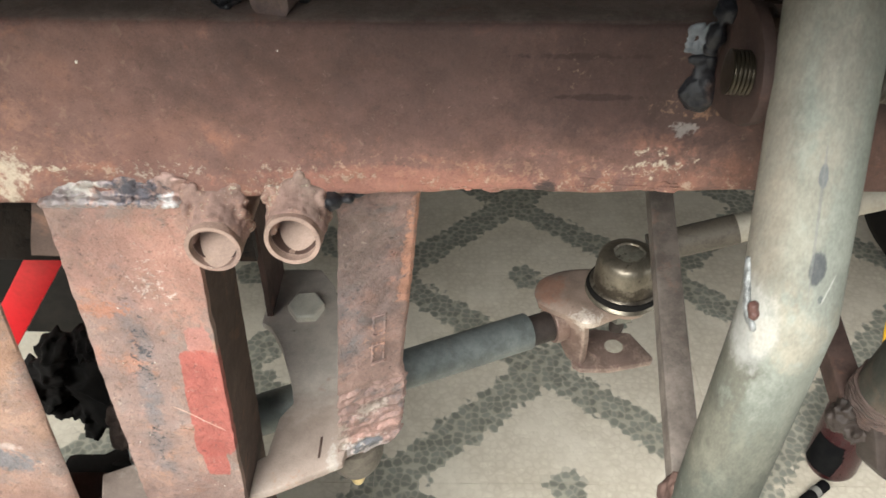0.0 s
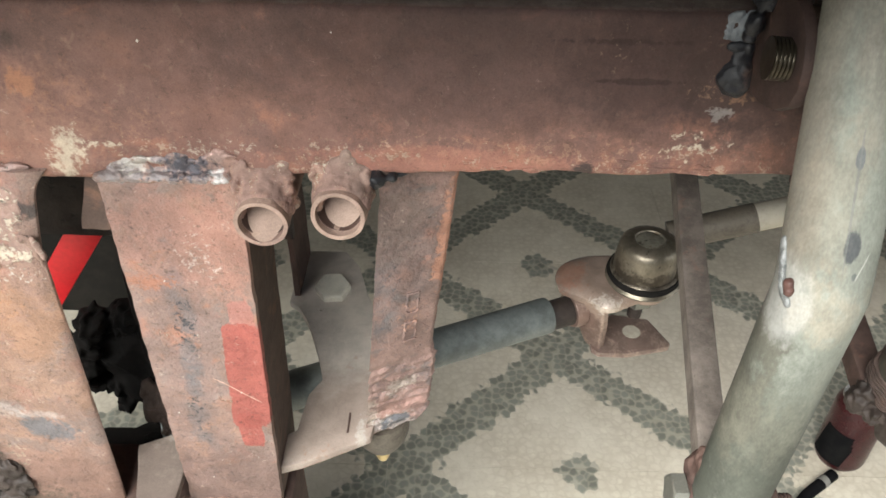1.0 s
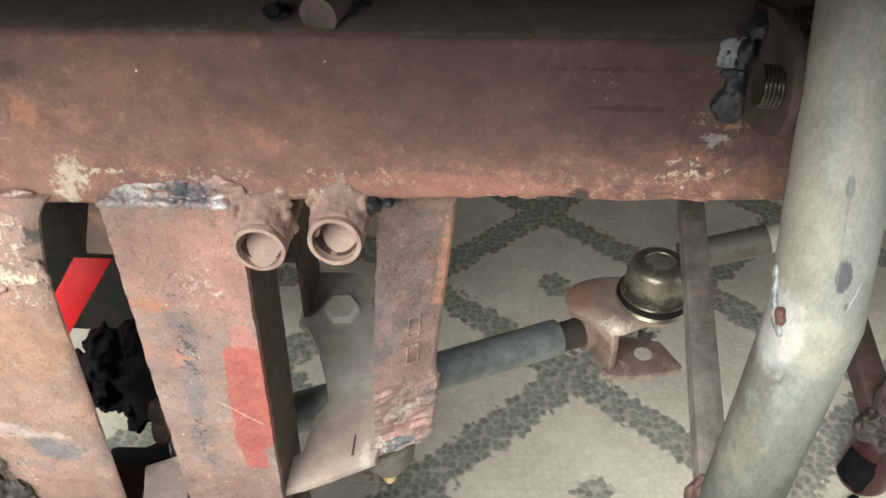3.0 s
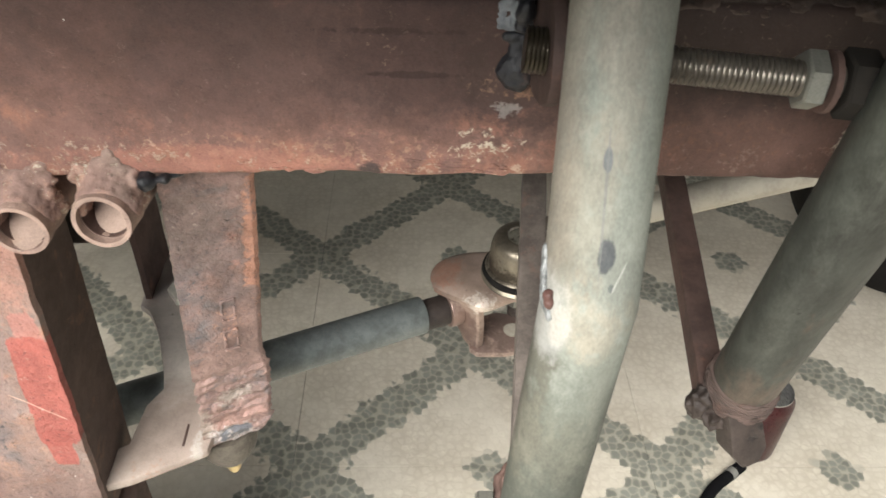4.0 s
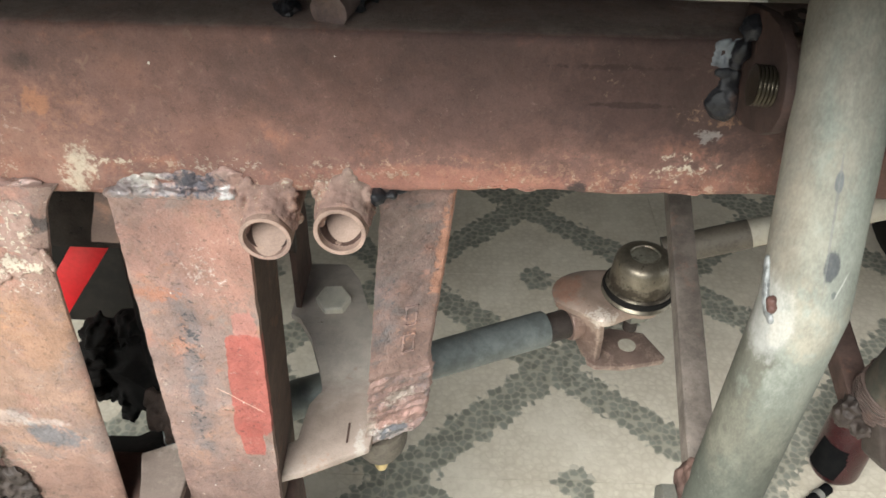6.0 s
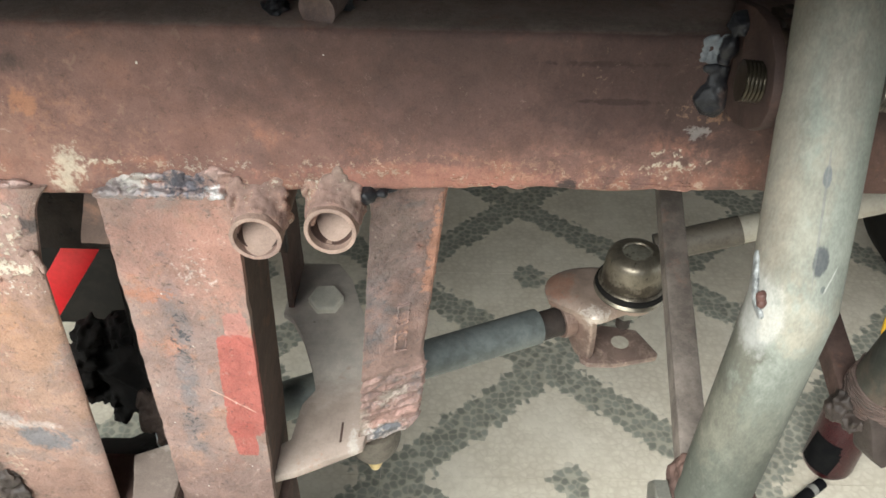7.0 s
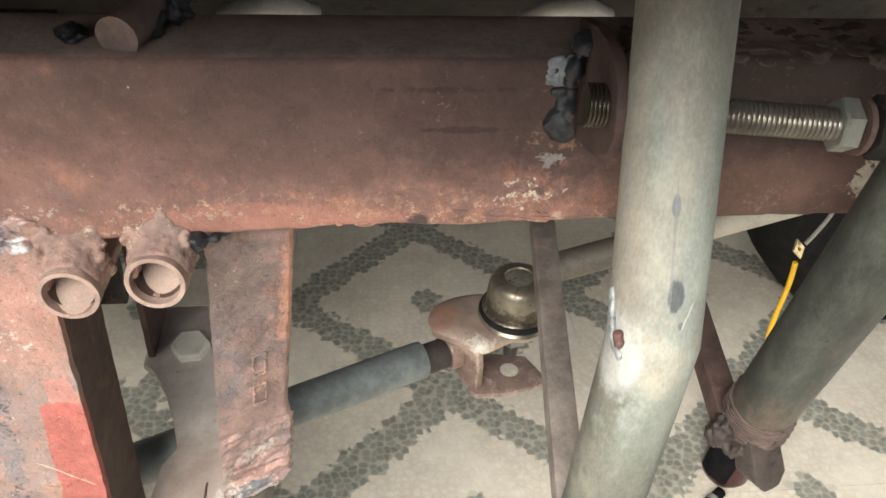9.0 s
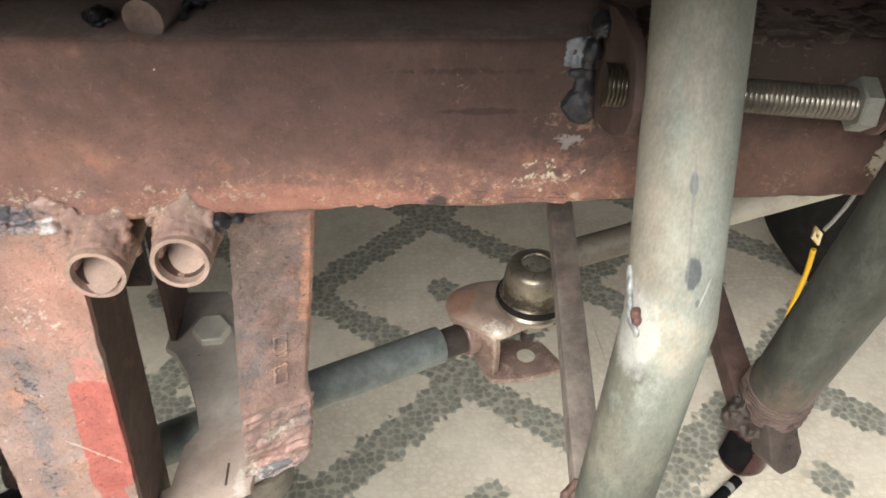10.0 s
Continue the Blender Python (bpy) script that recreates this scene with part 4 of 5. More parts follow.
        ring += [bm.verts.new((xr2, y0 + 0.0034, z)), bm.verts.new((xr - 0.002, y0 + th + 0.001, z)), bm.verts.new((xl, y0 + th, z))]
        rows.append(ring)
    for p, q in zip(rows, rows[1:]):
        for i in range(len(p)):
            j = (i + 1) % len(p)
            bm.faces.new((p[i], p[j], q[j], q[i]))
    bm.faces.new(rows[0])
    bm.faces.new(rows[-1])
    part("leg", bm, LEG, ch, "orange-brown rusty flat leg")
    # plate and the beam the legs stand on, added mostly unseen to shade the floor
    part("blocker_plate", roughen(prism([(-0.62, 0.274, 0.4455), (-0.292, 0.274, 0.4455), (-0.292, 0.274, 0.458), (-0.62, 0.274, 0.462)], (0, 0.008, 0), 0.002), 0.0008, 30, 3), DARKRUST, ch, "dark rusty plate, added to block light")
    blocker = part("blocker_beam", roughen(box((-0.62, 0.262, 0.150), (-0.108, 0.312, 0.4455), 0.006), 0.001, 30, 3), DARKRUST, ch, "dark rusty beam under the legs, added to block light")
    weld("rust_flake", lumps([(-0.2050, 0.2655, 0.6525, 0.0022, 0.0016, 0.0040), (-0.2042, 0.2652, 0.6475, 0.0014, 0.0012, 0.0045), (-0.2032, 0.2650, 0.6425, 0.0009, 0.0009, 0.0030), (-0.2085, 0.2655, 0.6560, 0.0030, 0.0014, 0.0030)], None, 0.4, 77, 2), LEG, ch, "hanging rust flake", 0.0005)
    rnd0 = random.Random(61)
    crust = [(-0.2135 + rnd0.uniform(-0.014, 0.006), 0.2664, 0.668 + rnd0.uniform(-0.026, 0.018), rnd0.uniform(0.0030, 0.0080), rnd0.uniform(0.0008, 0.0016), rnd0.uniform(0.0030, 0.0075)) for i in range(24)]
    crust += [(-0.232 + rnd0.uniform(-0.006, 0.006), 0.2660, 0.640 + rnd0.uniform(-0.006, 0.006), rnd0.uniform(0.002, 0.004), 0.0014, rnd0.uniform(0.002, 0.004)) for i in range(9)]
    crust += [(-0.2035 + 0.0006 * i, 0.2650, 0.655 - 0.0022 * i, 0.0016 - 0.0001 * i, 0.0015, 0.0028) for i in range(5)]
    weld("weld_crust", lumps(crust, None, 0.55, 62, 3), LEFTCRUST, ch, "knobbly pink and cream weld crust", 0.0006)
    # right bracket plate
    bm = plate([(-0.044, 0.277, 0.690), (-0.009, 0.294, 0.694), (-0.0315, 0.3200, 0.4665), (-0.0645, 0.3050, 0.4645)], (0.0016, 0.0032, 0), 44, 190, 0.0010, 130, 0.0004, 9.0)
    for v in bm.verts:
        # layered, lifting scale towards the foot, with a torn outer edge
        k = min(1.0, max(0.0, (0.548 - v.co.z) / 0.016))
        sheet = noise.noise(Vector((v.co.x * 110, 2.0, v.co.z * 210)))
        step = 0.5 * (math.floor(sheet * 3.2) / 1.6) + 0.5 * sheet
        fine = noise.noise(Vector((v.co.x * 420, 5.0, v.co.z * 620)))
        edge = min(1.0, max(0.0, (v.co.x - (-0.0365 + 0.09 * (v.co.z - 0.466))) / 0.004))
        v.co += Vector((-0.0012, -0.0026, 0)) * k * (0.85 * step + 0.35 * fine)
        v.co += Vector((0.0036 + 0.0022 * noise.noise(Vector((1.0, v.co.z * 150, 3.0))) + 0.0010 * fine, 0, 0)) * k * edge
        # the outer corner of the foot is burnt away
        cut = max(0.0, (0.4800 - v.co.z) / 0.0150) * edge
        v.co.x -= 0.0045 * cut ** 1.5
    strap = part("bracket", bm, BRACKET, ch, "flat rusty bracket strap with pitted scale")
    # rear leg: a web that reaches down to the plate
    bm = plate([(-0.1255, 0.424, 0.70), (-0.1255, 0.475, 0.70), (-0.1240, 0.475, 0.4765), (-0.1240, 0.424, 0.4765)], (-0.004, 0, 0), 6, 20, 0.0005, 40, 0.0006, 13)
    part("rear_leg_web", bm, DARKRUST, ch, "dark rusty rear leg web")
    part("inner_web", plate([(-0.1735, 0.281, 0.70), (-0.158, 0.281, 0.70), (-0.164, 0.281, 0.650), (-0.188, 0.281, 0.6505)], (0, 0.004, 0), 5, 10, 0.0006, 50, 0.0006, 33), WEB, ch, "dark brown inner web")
    part("rear_plate", plate([(-0.40, 0.330, 0.76), (-0.10, 0.330, 0.76), (-0.10, 0.330, 0.607), (-0.40, 0.330, 0.607)], (0, 0.005, 0), 8, 6, 0.0005, 30, 0.0004, 21), BLOCK, ch, "dark brown steel rear flange plate")
    m = Matrix.Translation((-0.2515, 0.3292, 0.6335)) @ pose(0, 0, 0, 90, 0, 0) @ Matrix.Diagonal((0.62, 1.25, 1, 1))
    slot = part("slot_rim", lathe([(0.0062, 0.0), (0.0074, 0.0), (0.0074, 0.0010), (0.0062, 0.0010), (0.0062, 0.0)], m, 28), DARKRUST, ch, "rusty rim of an oval slot")
    part("slot_hole", lathe([(0, 0.0002), (0.0062, 0.0002), (0.0062, -0.0004), (0, -0.0004)], m, 28), RUBBER, slot, "dark oval slot")
    # short stub tubes
    for x, y, z, yaw, pit, deep in ((-0.0950, 0.256, 0.6745, 0.02, 0.0, 0.0165), (-0.0612, 0.2555, 0.680, 0.05, 0.10, 0.0190)):
        d = Vector((yaw, 1, -pit)).normalized()
        a = Vector((x, y, z))
        bm = pipe_path([a + d * q for q in (0, 0.0015, 0.003, 0.0045, 0.006, 0.0075, 0.009, 0.0105, 0.012, 0.014, 0.017, 0.068)], 0.0117, 48, None, True, 0.0098)
        roughen(bm, 0.0003, 60, 0, None, x * 50)
        roughen(bm, 0.0009, 160, 0, lambda co: co.y > y + 0.0025, x * 70)
        tube = part("stub_tube", bm, TUBE_CLAY, ch, "short clay-brown stub tube, open end")
        # dark lining stands in for the shade inside the tube
        bore = pipe_path([a + d * q for q in (0.004, 0.020, 0.040, 0.067)], 0.00965, 40, None, False, 0.0093)
        part("bore", bore, DARKRUST, tube, "rusty bore lining, darkened for shade")
        m = Matrix.Translation(a + d * deep) @ Vector((-0.03, -0.54, 0.84)).to_track_quat("Z", "Y").to_matrix().to_4x4() @ Matrix.Diagonal((1.08, 1.95, 1, 1))
        part("packed_dirt", roughen(lathe([(0, 0.0003), (0.0035, 0.0004), (0.0068, 0.0003), (0.0086, 0.0004), (0.0098, 0.0006), (0.0098, -0.0016), (0, -0.0016)], m, 28), 0.0004, 190), DUST, tube, "pale dried dirt packed in the tube")
    # welds, mud and scale
    rnd = random.Random(4)
    run = [(-0.164 + 0.0030 * i + rnd.uniform(-0.001, 0.001), 0.2682, 0.6898 + rnd.uniform(-0.0004, 0.0004), rnd.uniform(0.003, 0.0045), 0.0030, rnd.uniform(0.0020, 0.0030)) for i in range(19)]
    for i in range(46):
        u = rnd.random()
        run.append((-0.162 + 0.054 * u, 0.2702 + rnd.uniform(-0.0004, 0.0004), 0.6875 + rnd.random() * (0.006 + 0.007 * min(1, 2.2 * u)), rnd.uniform(0.0025, 0.006), rnd.uniform(0.0008, 0.0015), rnd.uniform(0.0016, 0.0042)))
    weld("weld_bead", lumps(run, None, 0.32, 3), SLAG, main_leg, "wide flattened weld, heat-blued with pale spatter", 0.00045)
    left_run = [(rnd.uniform(-0.292, -0.200), 0.2685 + rnd.uniform(-0.001, 0.001), 0.6912 + rnd.uniform(-0.0018, 0.0022), rnd.uniform(0.0018, 0.0060), rnd.uniform(0.0012, 0.0026), rnd.uniform(0.0010, 0.0026)) for i in range(64)]
    weld("weld_bead", lumps(left_run, None, 0.45, 8, 2), SLAG, ch, "crusty heat-marked weld run", 0.0005)
    weld("weld_bead", lumps([(-0.0455, 0.2690, 0.6905, 0.0042, 0.0042, 0.0040), (-0.0385, 0.2705, 0.6908, 0.0024, 0.0030, 0.0022), (-0.036, 0.276, 0.691, 0.005, 0.004, 0.0028), (-0.029, 0.280, 0.6915, 0.006, 0.004, 0.0022), (-0.021, 0.284, 0.692, 0.006, 0.004, 0.002)], None, 0.2, 5), SLAG_DARK, ch, "dark shiny weld bead")
    weld("weld_bead", bead((-0.174, 0.266, 0.449), (-0.118, 0.266, 0.4505), 12, 0.0028, 12), SLAG, main_leg, "bright weld bead")
    for cx, cz, seed in ((-0.0950, 0.6895, 21), (-0.0605, 0.6945, 22)):
        crust = [(cx + rnd.uniform(-0.0115, 0.0115), 0.2700 + rnd.uniform(-0.0006, 0.0008), cz + rnd.uniform(-0.0010, 0.0085) * rnd.random(), rnd.uniform(0.0014, 0.0042), rnd.uniform(0.0012, 0.0026), rnd.uniform(0.0012, 0.0032)) for i in range(20)]
        for sgn in (-1, 1):
            crust += [(cx + sgn * rnd.uniform(0.0108, 0.0130), 0.2695 + rnd.uniform(-0.0035, 0.002), cz - rnd.uniform(0.0, 0.0045), rnd.uniform(0.0010, 0.0020), rnd.uniform(0.0014, 0.0026), rnd.uniform(0.0012, 0.003)) for i in range(7)]
        # the saddle of mud and weld that runs from the beam down over the tube
        zt = cz - 0.0150
        for i in range(7):
            w = i / 6
            for k in range(-5, 6):
                an = radians(17 * k + rnd.uniform(-4, 4))
                lift = 0.0068 * (1 - w) ** 1.4
                r = rnd.uniform(0.0028, 0.0036) * (1 - 0.35 * w)
                crust.append((cx + (0.0112 - 0.0012 * w) * math.sin(an), 0.2722 - 0.0110 * w, zt + 0.0112 * math.cos(an) * (1 - 0.03 * w) + lift * math.cos(an), r * 1.15, r * 0.9, r))
        weld("mud_crust", lumps(crust, None, 0.14, seed, 2), MUD, ch, "dried mud and weld crust", 0.0009)
    lug = [(0.283, 0.778), (0.262, 0.783), (0.249, 0.7835), (0.240, 0.7815), (0.232, 0.776), (0.2265, 0.768), (0.2255, 0.760), (0.229, 0.7515), (0.239, 0.7445), (0.252, 0.7400), (0.274, 0.7370)]
    part("lug", roughen(prism([(0.1015, y, z) for y, z in lug], (0.0048, 0, 0), 0.0012), 0.0004, 120), LUGPRIMER, ch, "primer-brown lug plate")
    weld("weld_bead", lumps([(0.0975, 0.2692, 0.7415, 0.0076, 0.0044, 0.0074), (0.0972, 0.2698, 0.7490, 0.0042, 0.0024, 0.0052), (0.0990, 0.2680, 0.7465, 0.0022, 0.0026, 0.0016), (0.0945, 0.2698, 0.7545, 0.0042, 0.0018, 0.0024), (0.0990, 0.2696, 0.7540, 0.0022, 0.0020, 0.0030)], None, 0.28, 31), SLAG_DARK, ch, "burnt blue-black weld blob")
    flat = [(0.0945 + rnd.uniform(-0.005, 0.006), 0.2705, 0.7615 + rnd.uniform(-0.0055, 0.006), rnd.uniform(0.0010, 0.0030), rnd.uniform(0.0006, 0.0012), rnd.uniform(0.0010, 0.0026)) for i in range(34)]
    weld("weld_bead", lumps(flat, None, 0.4, 32, 2), SLAG_PALE, ch, "pale blue-grey weld spatter", 0.0005)
    weld("weld_bead", lumps([(0.0975, 0.2660, 0.7655, 0.0036, 0.004, 0.0052), (0.0965, 0.2665, 0.7600, 0.0026, 0.003, 0.0024), (0.1000, 0.268, 0.774, 0.004, 0.006, 0.005)], None, 0.3, 33), SLAG_DARK, ch)
    # two raised stamped outlines on the bracket
    for zc in (0.590, 0.566):
        q = []
        for k in range(44):
            an = 2 * math.pi * k / 44
            if rnd.random() < 0.16:
                continue
            u = 0.60 + 0.085 * max(-1, min(1, 1.5 * math.cos(an)))
            z = zc + 0.008 * max(-1, min(1, 1.5 * math.sin(an)))
            tt = (0.693 - z) / 0.23
            p = Vector((-0.044, 0.277, z)).lerp(Vector((-0.010, 0.294, z)), u).lerp(Vector((-0.064, 0.303, z)).lerp(Vector((-0.029, 0.319, z)), u), tt)
            q.append((p.x + rnd.uniform(-0.0003, 0.0003), p.y + 0.0003, p.z, rnd.uniform(0.0006, 0.0011), 0.0007, rnd.uniform(0.0006, 0.0011)))
        weld("stamped_mark", lumps(q, None, 0.3, 50, 2), BRACKET, strap, "", 0.0004)
    # stub rod on the beam's top
    d = Vector((0.30, 1, 0.10)).normalized()
    a = Vector((-0.0622, 0.2755, 0.7728))
    part("stub_rod", roughen(pipe_path([a, a + d * 0.002, a + d * 0.075], 0.0076, 28), 0.0004, 90), STUBROD, ch, "dark stub rod welded on the beam")
    weld("weld_bead", lumps([(-0.0805, 0.286, 0.770, 0.005, 0.006, 0.003), (-0.079, 0.283, 0.773, 0.003, 0.004, 0.002), (-0.055, 0.292, 0.772, 0.006, 0.008, 0.005), (-0.047, 0.302, 0.774, 0.006, 0.008, 0.006)], None, 0.5, 60), SLAG_DARK, ch)
    # crust along the top edge near the broken end
    cr = []
    for i in range(240):
        x = 0.118 + 0.114 * rnd.random()
        cr.append((x, 0.2715 + rnd.random() ** 1.2 * 0.036, 0.7668 + rnd.uniform(-0.004, 0.0015), 0.0016 + 0.0045 * rnd.random(), 0.0015 + 0.0035 * rnd.random(), 0.0008 + 0.0018 * rnd.random()))
    tagged(weld("rust_scale", lumps(cr, None, 0.5, 70, 2), CRUST, ch, "ragged rust crust", 0.0006), kind="stuff")
    # mild flakes along the beam's lower edge
    fl = [(x, 0.2705, 0.6970 + rnd.uniform(-0.001, 0.006), 0.0015 + 0.004 * rnd.random(), 0.0008, 0.0005 + 0.0009 * rnd.random()) for x in [rnd.uniform(-0.03, 0.10) for i in range(40)]]
    tagged(part("rust_scale", lumps(fl, None, 0.5, 80, 2), PRIMER, ch), kind="stuff")
    sp = []
    for x, z, r in ((-0.135, 0.752, 0.0008), (-0.060, 0.757, 0.0004)):
        sp.append((x, 0.2697, z, r * 0.8, r * 0.5, r))
    for i in range(9):
        x, z = rnd.uniform(-0.165, -0.118), rnd.uniform(0.46, 0.68)
        y = 0.2658
        r = rnd.uniform(0.0002, 0.00055)
        sp.append((x, y, z, r, r * 0.7, r * rnd.uniform(0.8, 1.6)))
    tagged(part("weld_spatter", lumps(sp, None, 0.3, 90, 1), SPATTER, ch, "tiny pale weld spatter"), kind="stuff")
    # lower left weld knot, and a nut welded beside it
    weld("weld_bead", lumps([(-0.2735, 0.2650, 0.478, 0.0085, 0.0035, 0.009), (-0.2800, 0.2645, 0.470, 0.008, 0.005, 0.009), (-0.2690, 0.2650, 0.466, 0.007, 0.004, 0.007), (-0.2860, 0.2635, 0.482, 0.007, 0.006, 0.009), (-0.2900, 0.262, 0.466, 0.008, 0.006, 0.012), (-0.276, 0.264, 0.456, 0.012, 0.005, 0.006)], None, 0.55, 95), BLOCK, ch, "dark crusty weld knot")
    m, _ = frame_along((-0.2800, 0.2672, 0.5020), (-0.2825, 0.2600, 0.5050))
    part("welded_nut", roughen(hex_prism(m @ pose(0, 0, 0, 0, 0, 12), 0.0150, 0.0042), 0.0004, 160), NUT, ch, "dull grey-green nut welded to the leg")
    return ch


chassis()


# ---------------------------------------------------------------- upright arms
def arm_one():
    a = thing("suspension_arm", (0.108, 0.2, 0.56), "bent pale galvanised pipe with a welded square brace bar", "suspension arm")
    k = Vector((0.1178, 0.1952, 0.6990))
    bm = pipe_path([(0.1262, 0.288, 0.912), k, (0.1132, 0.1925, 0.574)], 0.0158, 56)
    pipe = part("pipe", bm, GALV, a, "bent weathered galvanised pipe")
    bead_pts = smooth_curve([(0.1026, 0.2020, 0.7150), (0.1024, 0.1990, 0.7115), (0.1020, 0.1955, 0.7075), (0.1022, 0.1915, 0.7020), (0.1038, 0.1878, 0.6985)], 5)
    weld("weld_bead", lumps([(p.x, p.y, p.z, 0.0013, 0.0016, 0.0018) for p in bead_pts], None, 0.35, 11, 2), WHITE_BEAD, pipe, "whitish weld bead", 0.0004)
    weld("rust_spot", lumps([(0.1030, 0.1900, 0.7052, 0.0019, 0.0020, 0.0024), (0.1036, 0.1890, 0.7030, 0.0020, 0.0018, 0.0022)], None, 0.2, 12), COLLAR_RED, pipe, "red-brown weld drop", 0.0004)
    m, length = frame_along((0.1110, 0.207, 0.571), (0.1375, 0.45, 0.6135))
    own = box((-0.0070, -0.0070, 0), (0.0070, 0.0070, length), 0.0012)
    own.transform(m)
    part("brace_bar", roughen(own, 0.0003, 60, 3), BAR_STEEL, a, "dark square steel brace bar")
    weld("knuckle", lumps([(0.1045, 0.203, 0.578, 0.008, 0.010, 0.013), (0.108, 0.199, 0.569, 0.012, 0.012, 0.012), (0.1015, 0.200, 0.589, 0.004, 0.006, 0.010)], None, 0.35, 3), DARKRUST, a, "rusty welded knuckle")
    part("bush", pipe_path([(0.096, 0.196, 0.567), (0.128, 0.194, 0.567)], 0.0115, 28), DARKRUST, a)
    m, _ = frame_along((0.0965, 0.197, 0.570), (0.080, 0.197, 0.570))
    part("pivot_bolt", hex_prism(m, 0.018, 0.0075), NUT, a, "zinc hex bolt head")
    m, _ = frame_along((0.128, 0.194, 0.569), (0.150, 0.194, 0.569))
    part("pivot_nut", hex_prism(m, 0.018, 0.008), DARKRUST, a)
    part("bolt_thread", threaded((0.134, 0.194, 0.569), (0.144, 0.194, 0.569), 0.0055, 0.0016), DARKRUST, a)
    return a


def arm_two():
    a = thing("suspension_arm", (0.235, 0.28, 0.53), "dark grey galvanised pipe with rusty collar and brace bar", "suspension arm")
    top, end = Vector((0.2075, 0.194, 0.83)), Vector((0.2295, 0.2728, 0.5670))
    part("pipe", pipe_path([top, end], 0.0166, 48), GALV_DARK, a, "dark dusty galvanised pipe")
    m, length = frame_along((0.217, 0.274, 0.554), (0.239, 0.47, 0.566))
    own = box((-0.0072, -0.0072, 0), (0.0072, 0.0072, length), 0.0012)
    own.transform(m)
    part("brace_bar", roughen(own, 0.0003, 60, 3), DARKRUST, a, "dark square steel brace bar")
    m, _ = frame_along(end, end + (end - top))
    prof = [(0.0160, -0.012), (0.0168, -0.0105)]
    for i in range(8):
        z, r = -0.0100 + 0.0025 * i, 0.0165 + 0.00010 * i
        prof += [(r, z), (r + 0.0013, z + 0.0004), (r + 0.0012, z + 0.0015), (r + 0.0003, z + 0.0022)]
    prof += [(0.0160, 0.0115), (0.011, 0.0135), (0, 0.0135)]
    bm = roughen(lathe(prof, m, 72), 0.0013, 55)
    roughen(bm, 0.0013, 150)
    roughen(bm, 0.0006, 420)
    part("collar", bm, COLLAR, a, "ragged ridged rusty weld collar")
    weld("pivot_boss", lumps([(0.2145, 0.274, 0.556, 0.007, 0.008, 0.008), (0.2095, 0.273, 0.549, 0.005, 0.007, 0.008), (0.219, 0.268, 0.546, 0.006, 0.007, 0.007)], None, 0.45, 44), BLOCK, a, "dark rusty lumpy pivot boss")
    m, _ = frame_along((0.2265, 0.2700, 0.562), (0.2365, 0.2560, 0.5250))
    own = prism([(-0.0095, -0.009, 0.002), (0.0095, -0.009, 0.002), (0.0095, -0.009, 0.030), (0.005, -0.009, 0.038), (-0.004, -0.009, 0.039), (-0.0095, -0.009, 0.030)], (0, 0.018, 0), 0.0018)
    own.transform(m @ pose(0, 0, 0, 0, 0, 25))
    part("stub", roughen(own, 0.0012, 70, 3), BLOCK, a, "dark rust-brown block end")
    return a


arm_one()
arm_two()


# ---------------------------------------------------------------- steering parts
def idler():
    a = thing("idler_plate", (-0.1, 0.35, 0.44), "dusty grey steel steering plate with bolt and ball joint", "steering arm")
    pts = [(-0.112, 0.273), (-0.101, 0.2765), (-0.0600, 0.2975), (-0.0585, 0.3105), (-0.0320, 0.3240), (-0.037, 0.345), (-0.075, 0.433), (-0.083, 0.461), (-0.096, 0.480), (-0.130, 0.480), (-0.132, 0.420), (-0.124, 0.414), (-0.112, 0.392), (-0.1015, 0.363), (-0.097, 0.344), (-0.1045, 0.331), (-0.1070, 0.302), (-0.116, 0.296), (-0.172, 0.300), (-0.184, 0.2965), (-0.2035, 0.287), (-0.1970, 0.263), (-0.1905, 0.240), (-0.1700, 0.240), (-0.1700, 0.2735)]
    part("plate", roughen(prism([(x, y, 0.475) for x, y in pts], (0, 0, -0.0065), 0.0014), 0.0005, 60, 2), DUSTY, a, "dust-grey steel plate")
    m = Matrix.Translation((-0.1005, 0.432, 0.4745)) @ pose(0, 0, 0, 8, 0, 6)
    bolt = part("bolt_head", hex_prism(m, 0.0232, 0.0085), BOLT, a, "dull zinc hex bolt head")
    part("washer", lathe([(0, 0), (0.0138, 0), (0.0138, 0.0016), (0, 0.0016)], m, 28), DUSTY, bolt)
    part("slot", box((-0.0755, 0.300, 0.4745), (-0.0742, 0.316, 0.4756)), DARKRUST, a)
    m = Matrix.Translation((-0.0565, 0.326, 0.4625))
    joint = part("ball_joint", lathe([(0, 0), (0.0178, 0), (0.0192, -0.006), (0.0188, -0.013), (0.0170, -0.020), (0.0128, -0.028), (0.0078, -0.034), (0.005, -0.036), (0, -0.036)], m, 32), GRIME, a, "grimy ball joint dome")
    part("grease_nipple", lathe([(0, -0.034), (0.0048, -0.034), (0.0050, -0.043), (0.0036, -0.047), (0, -0.048)], m, 16), BRASS, joint, "small brass grease nipple")
    return a


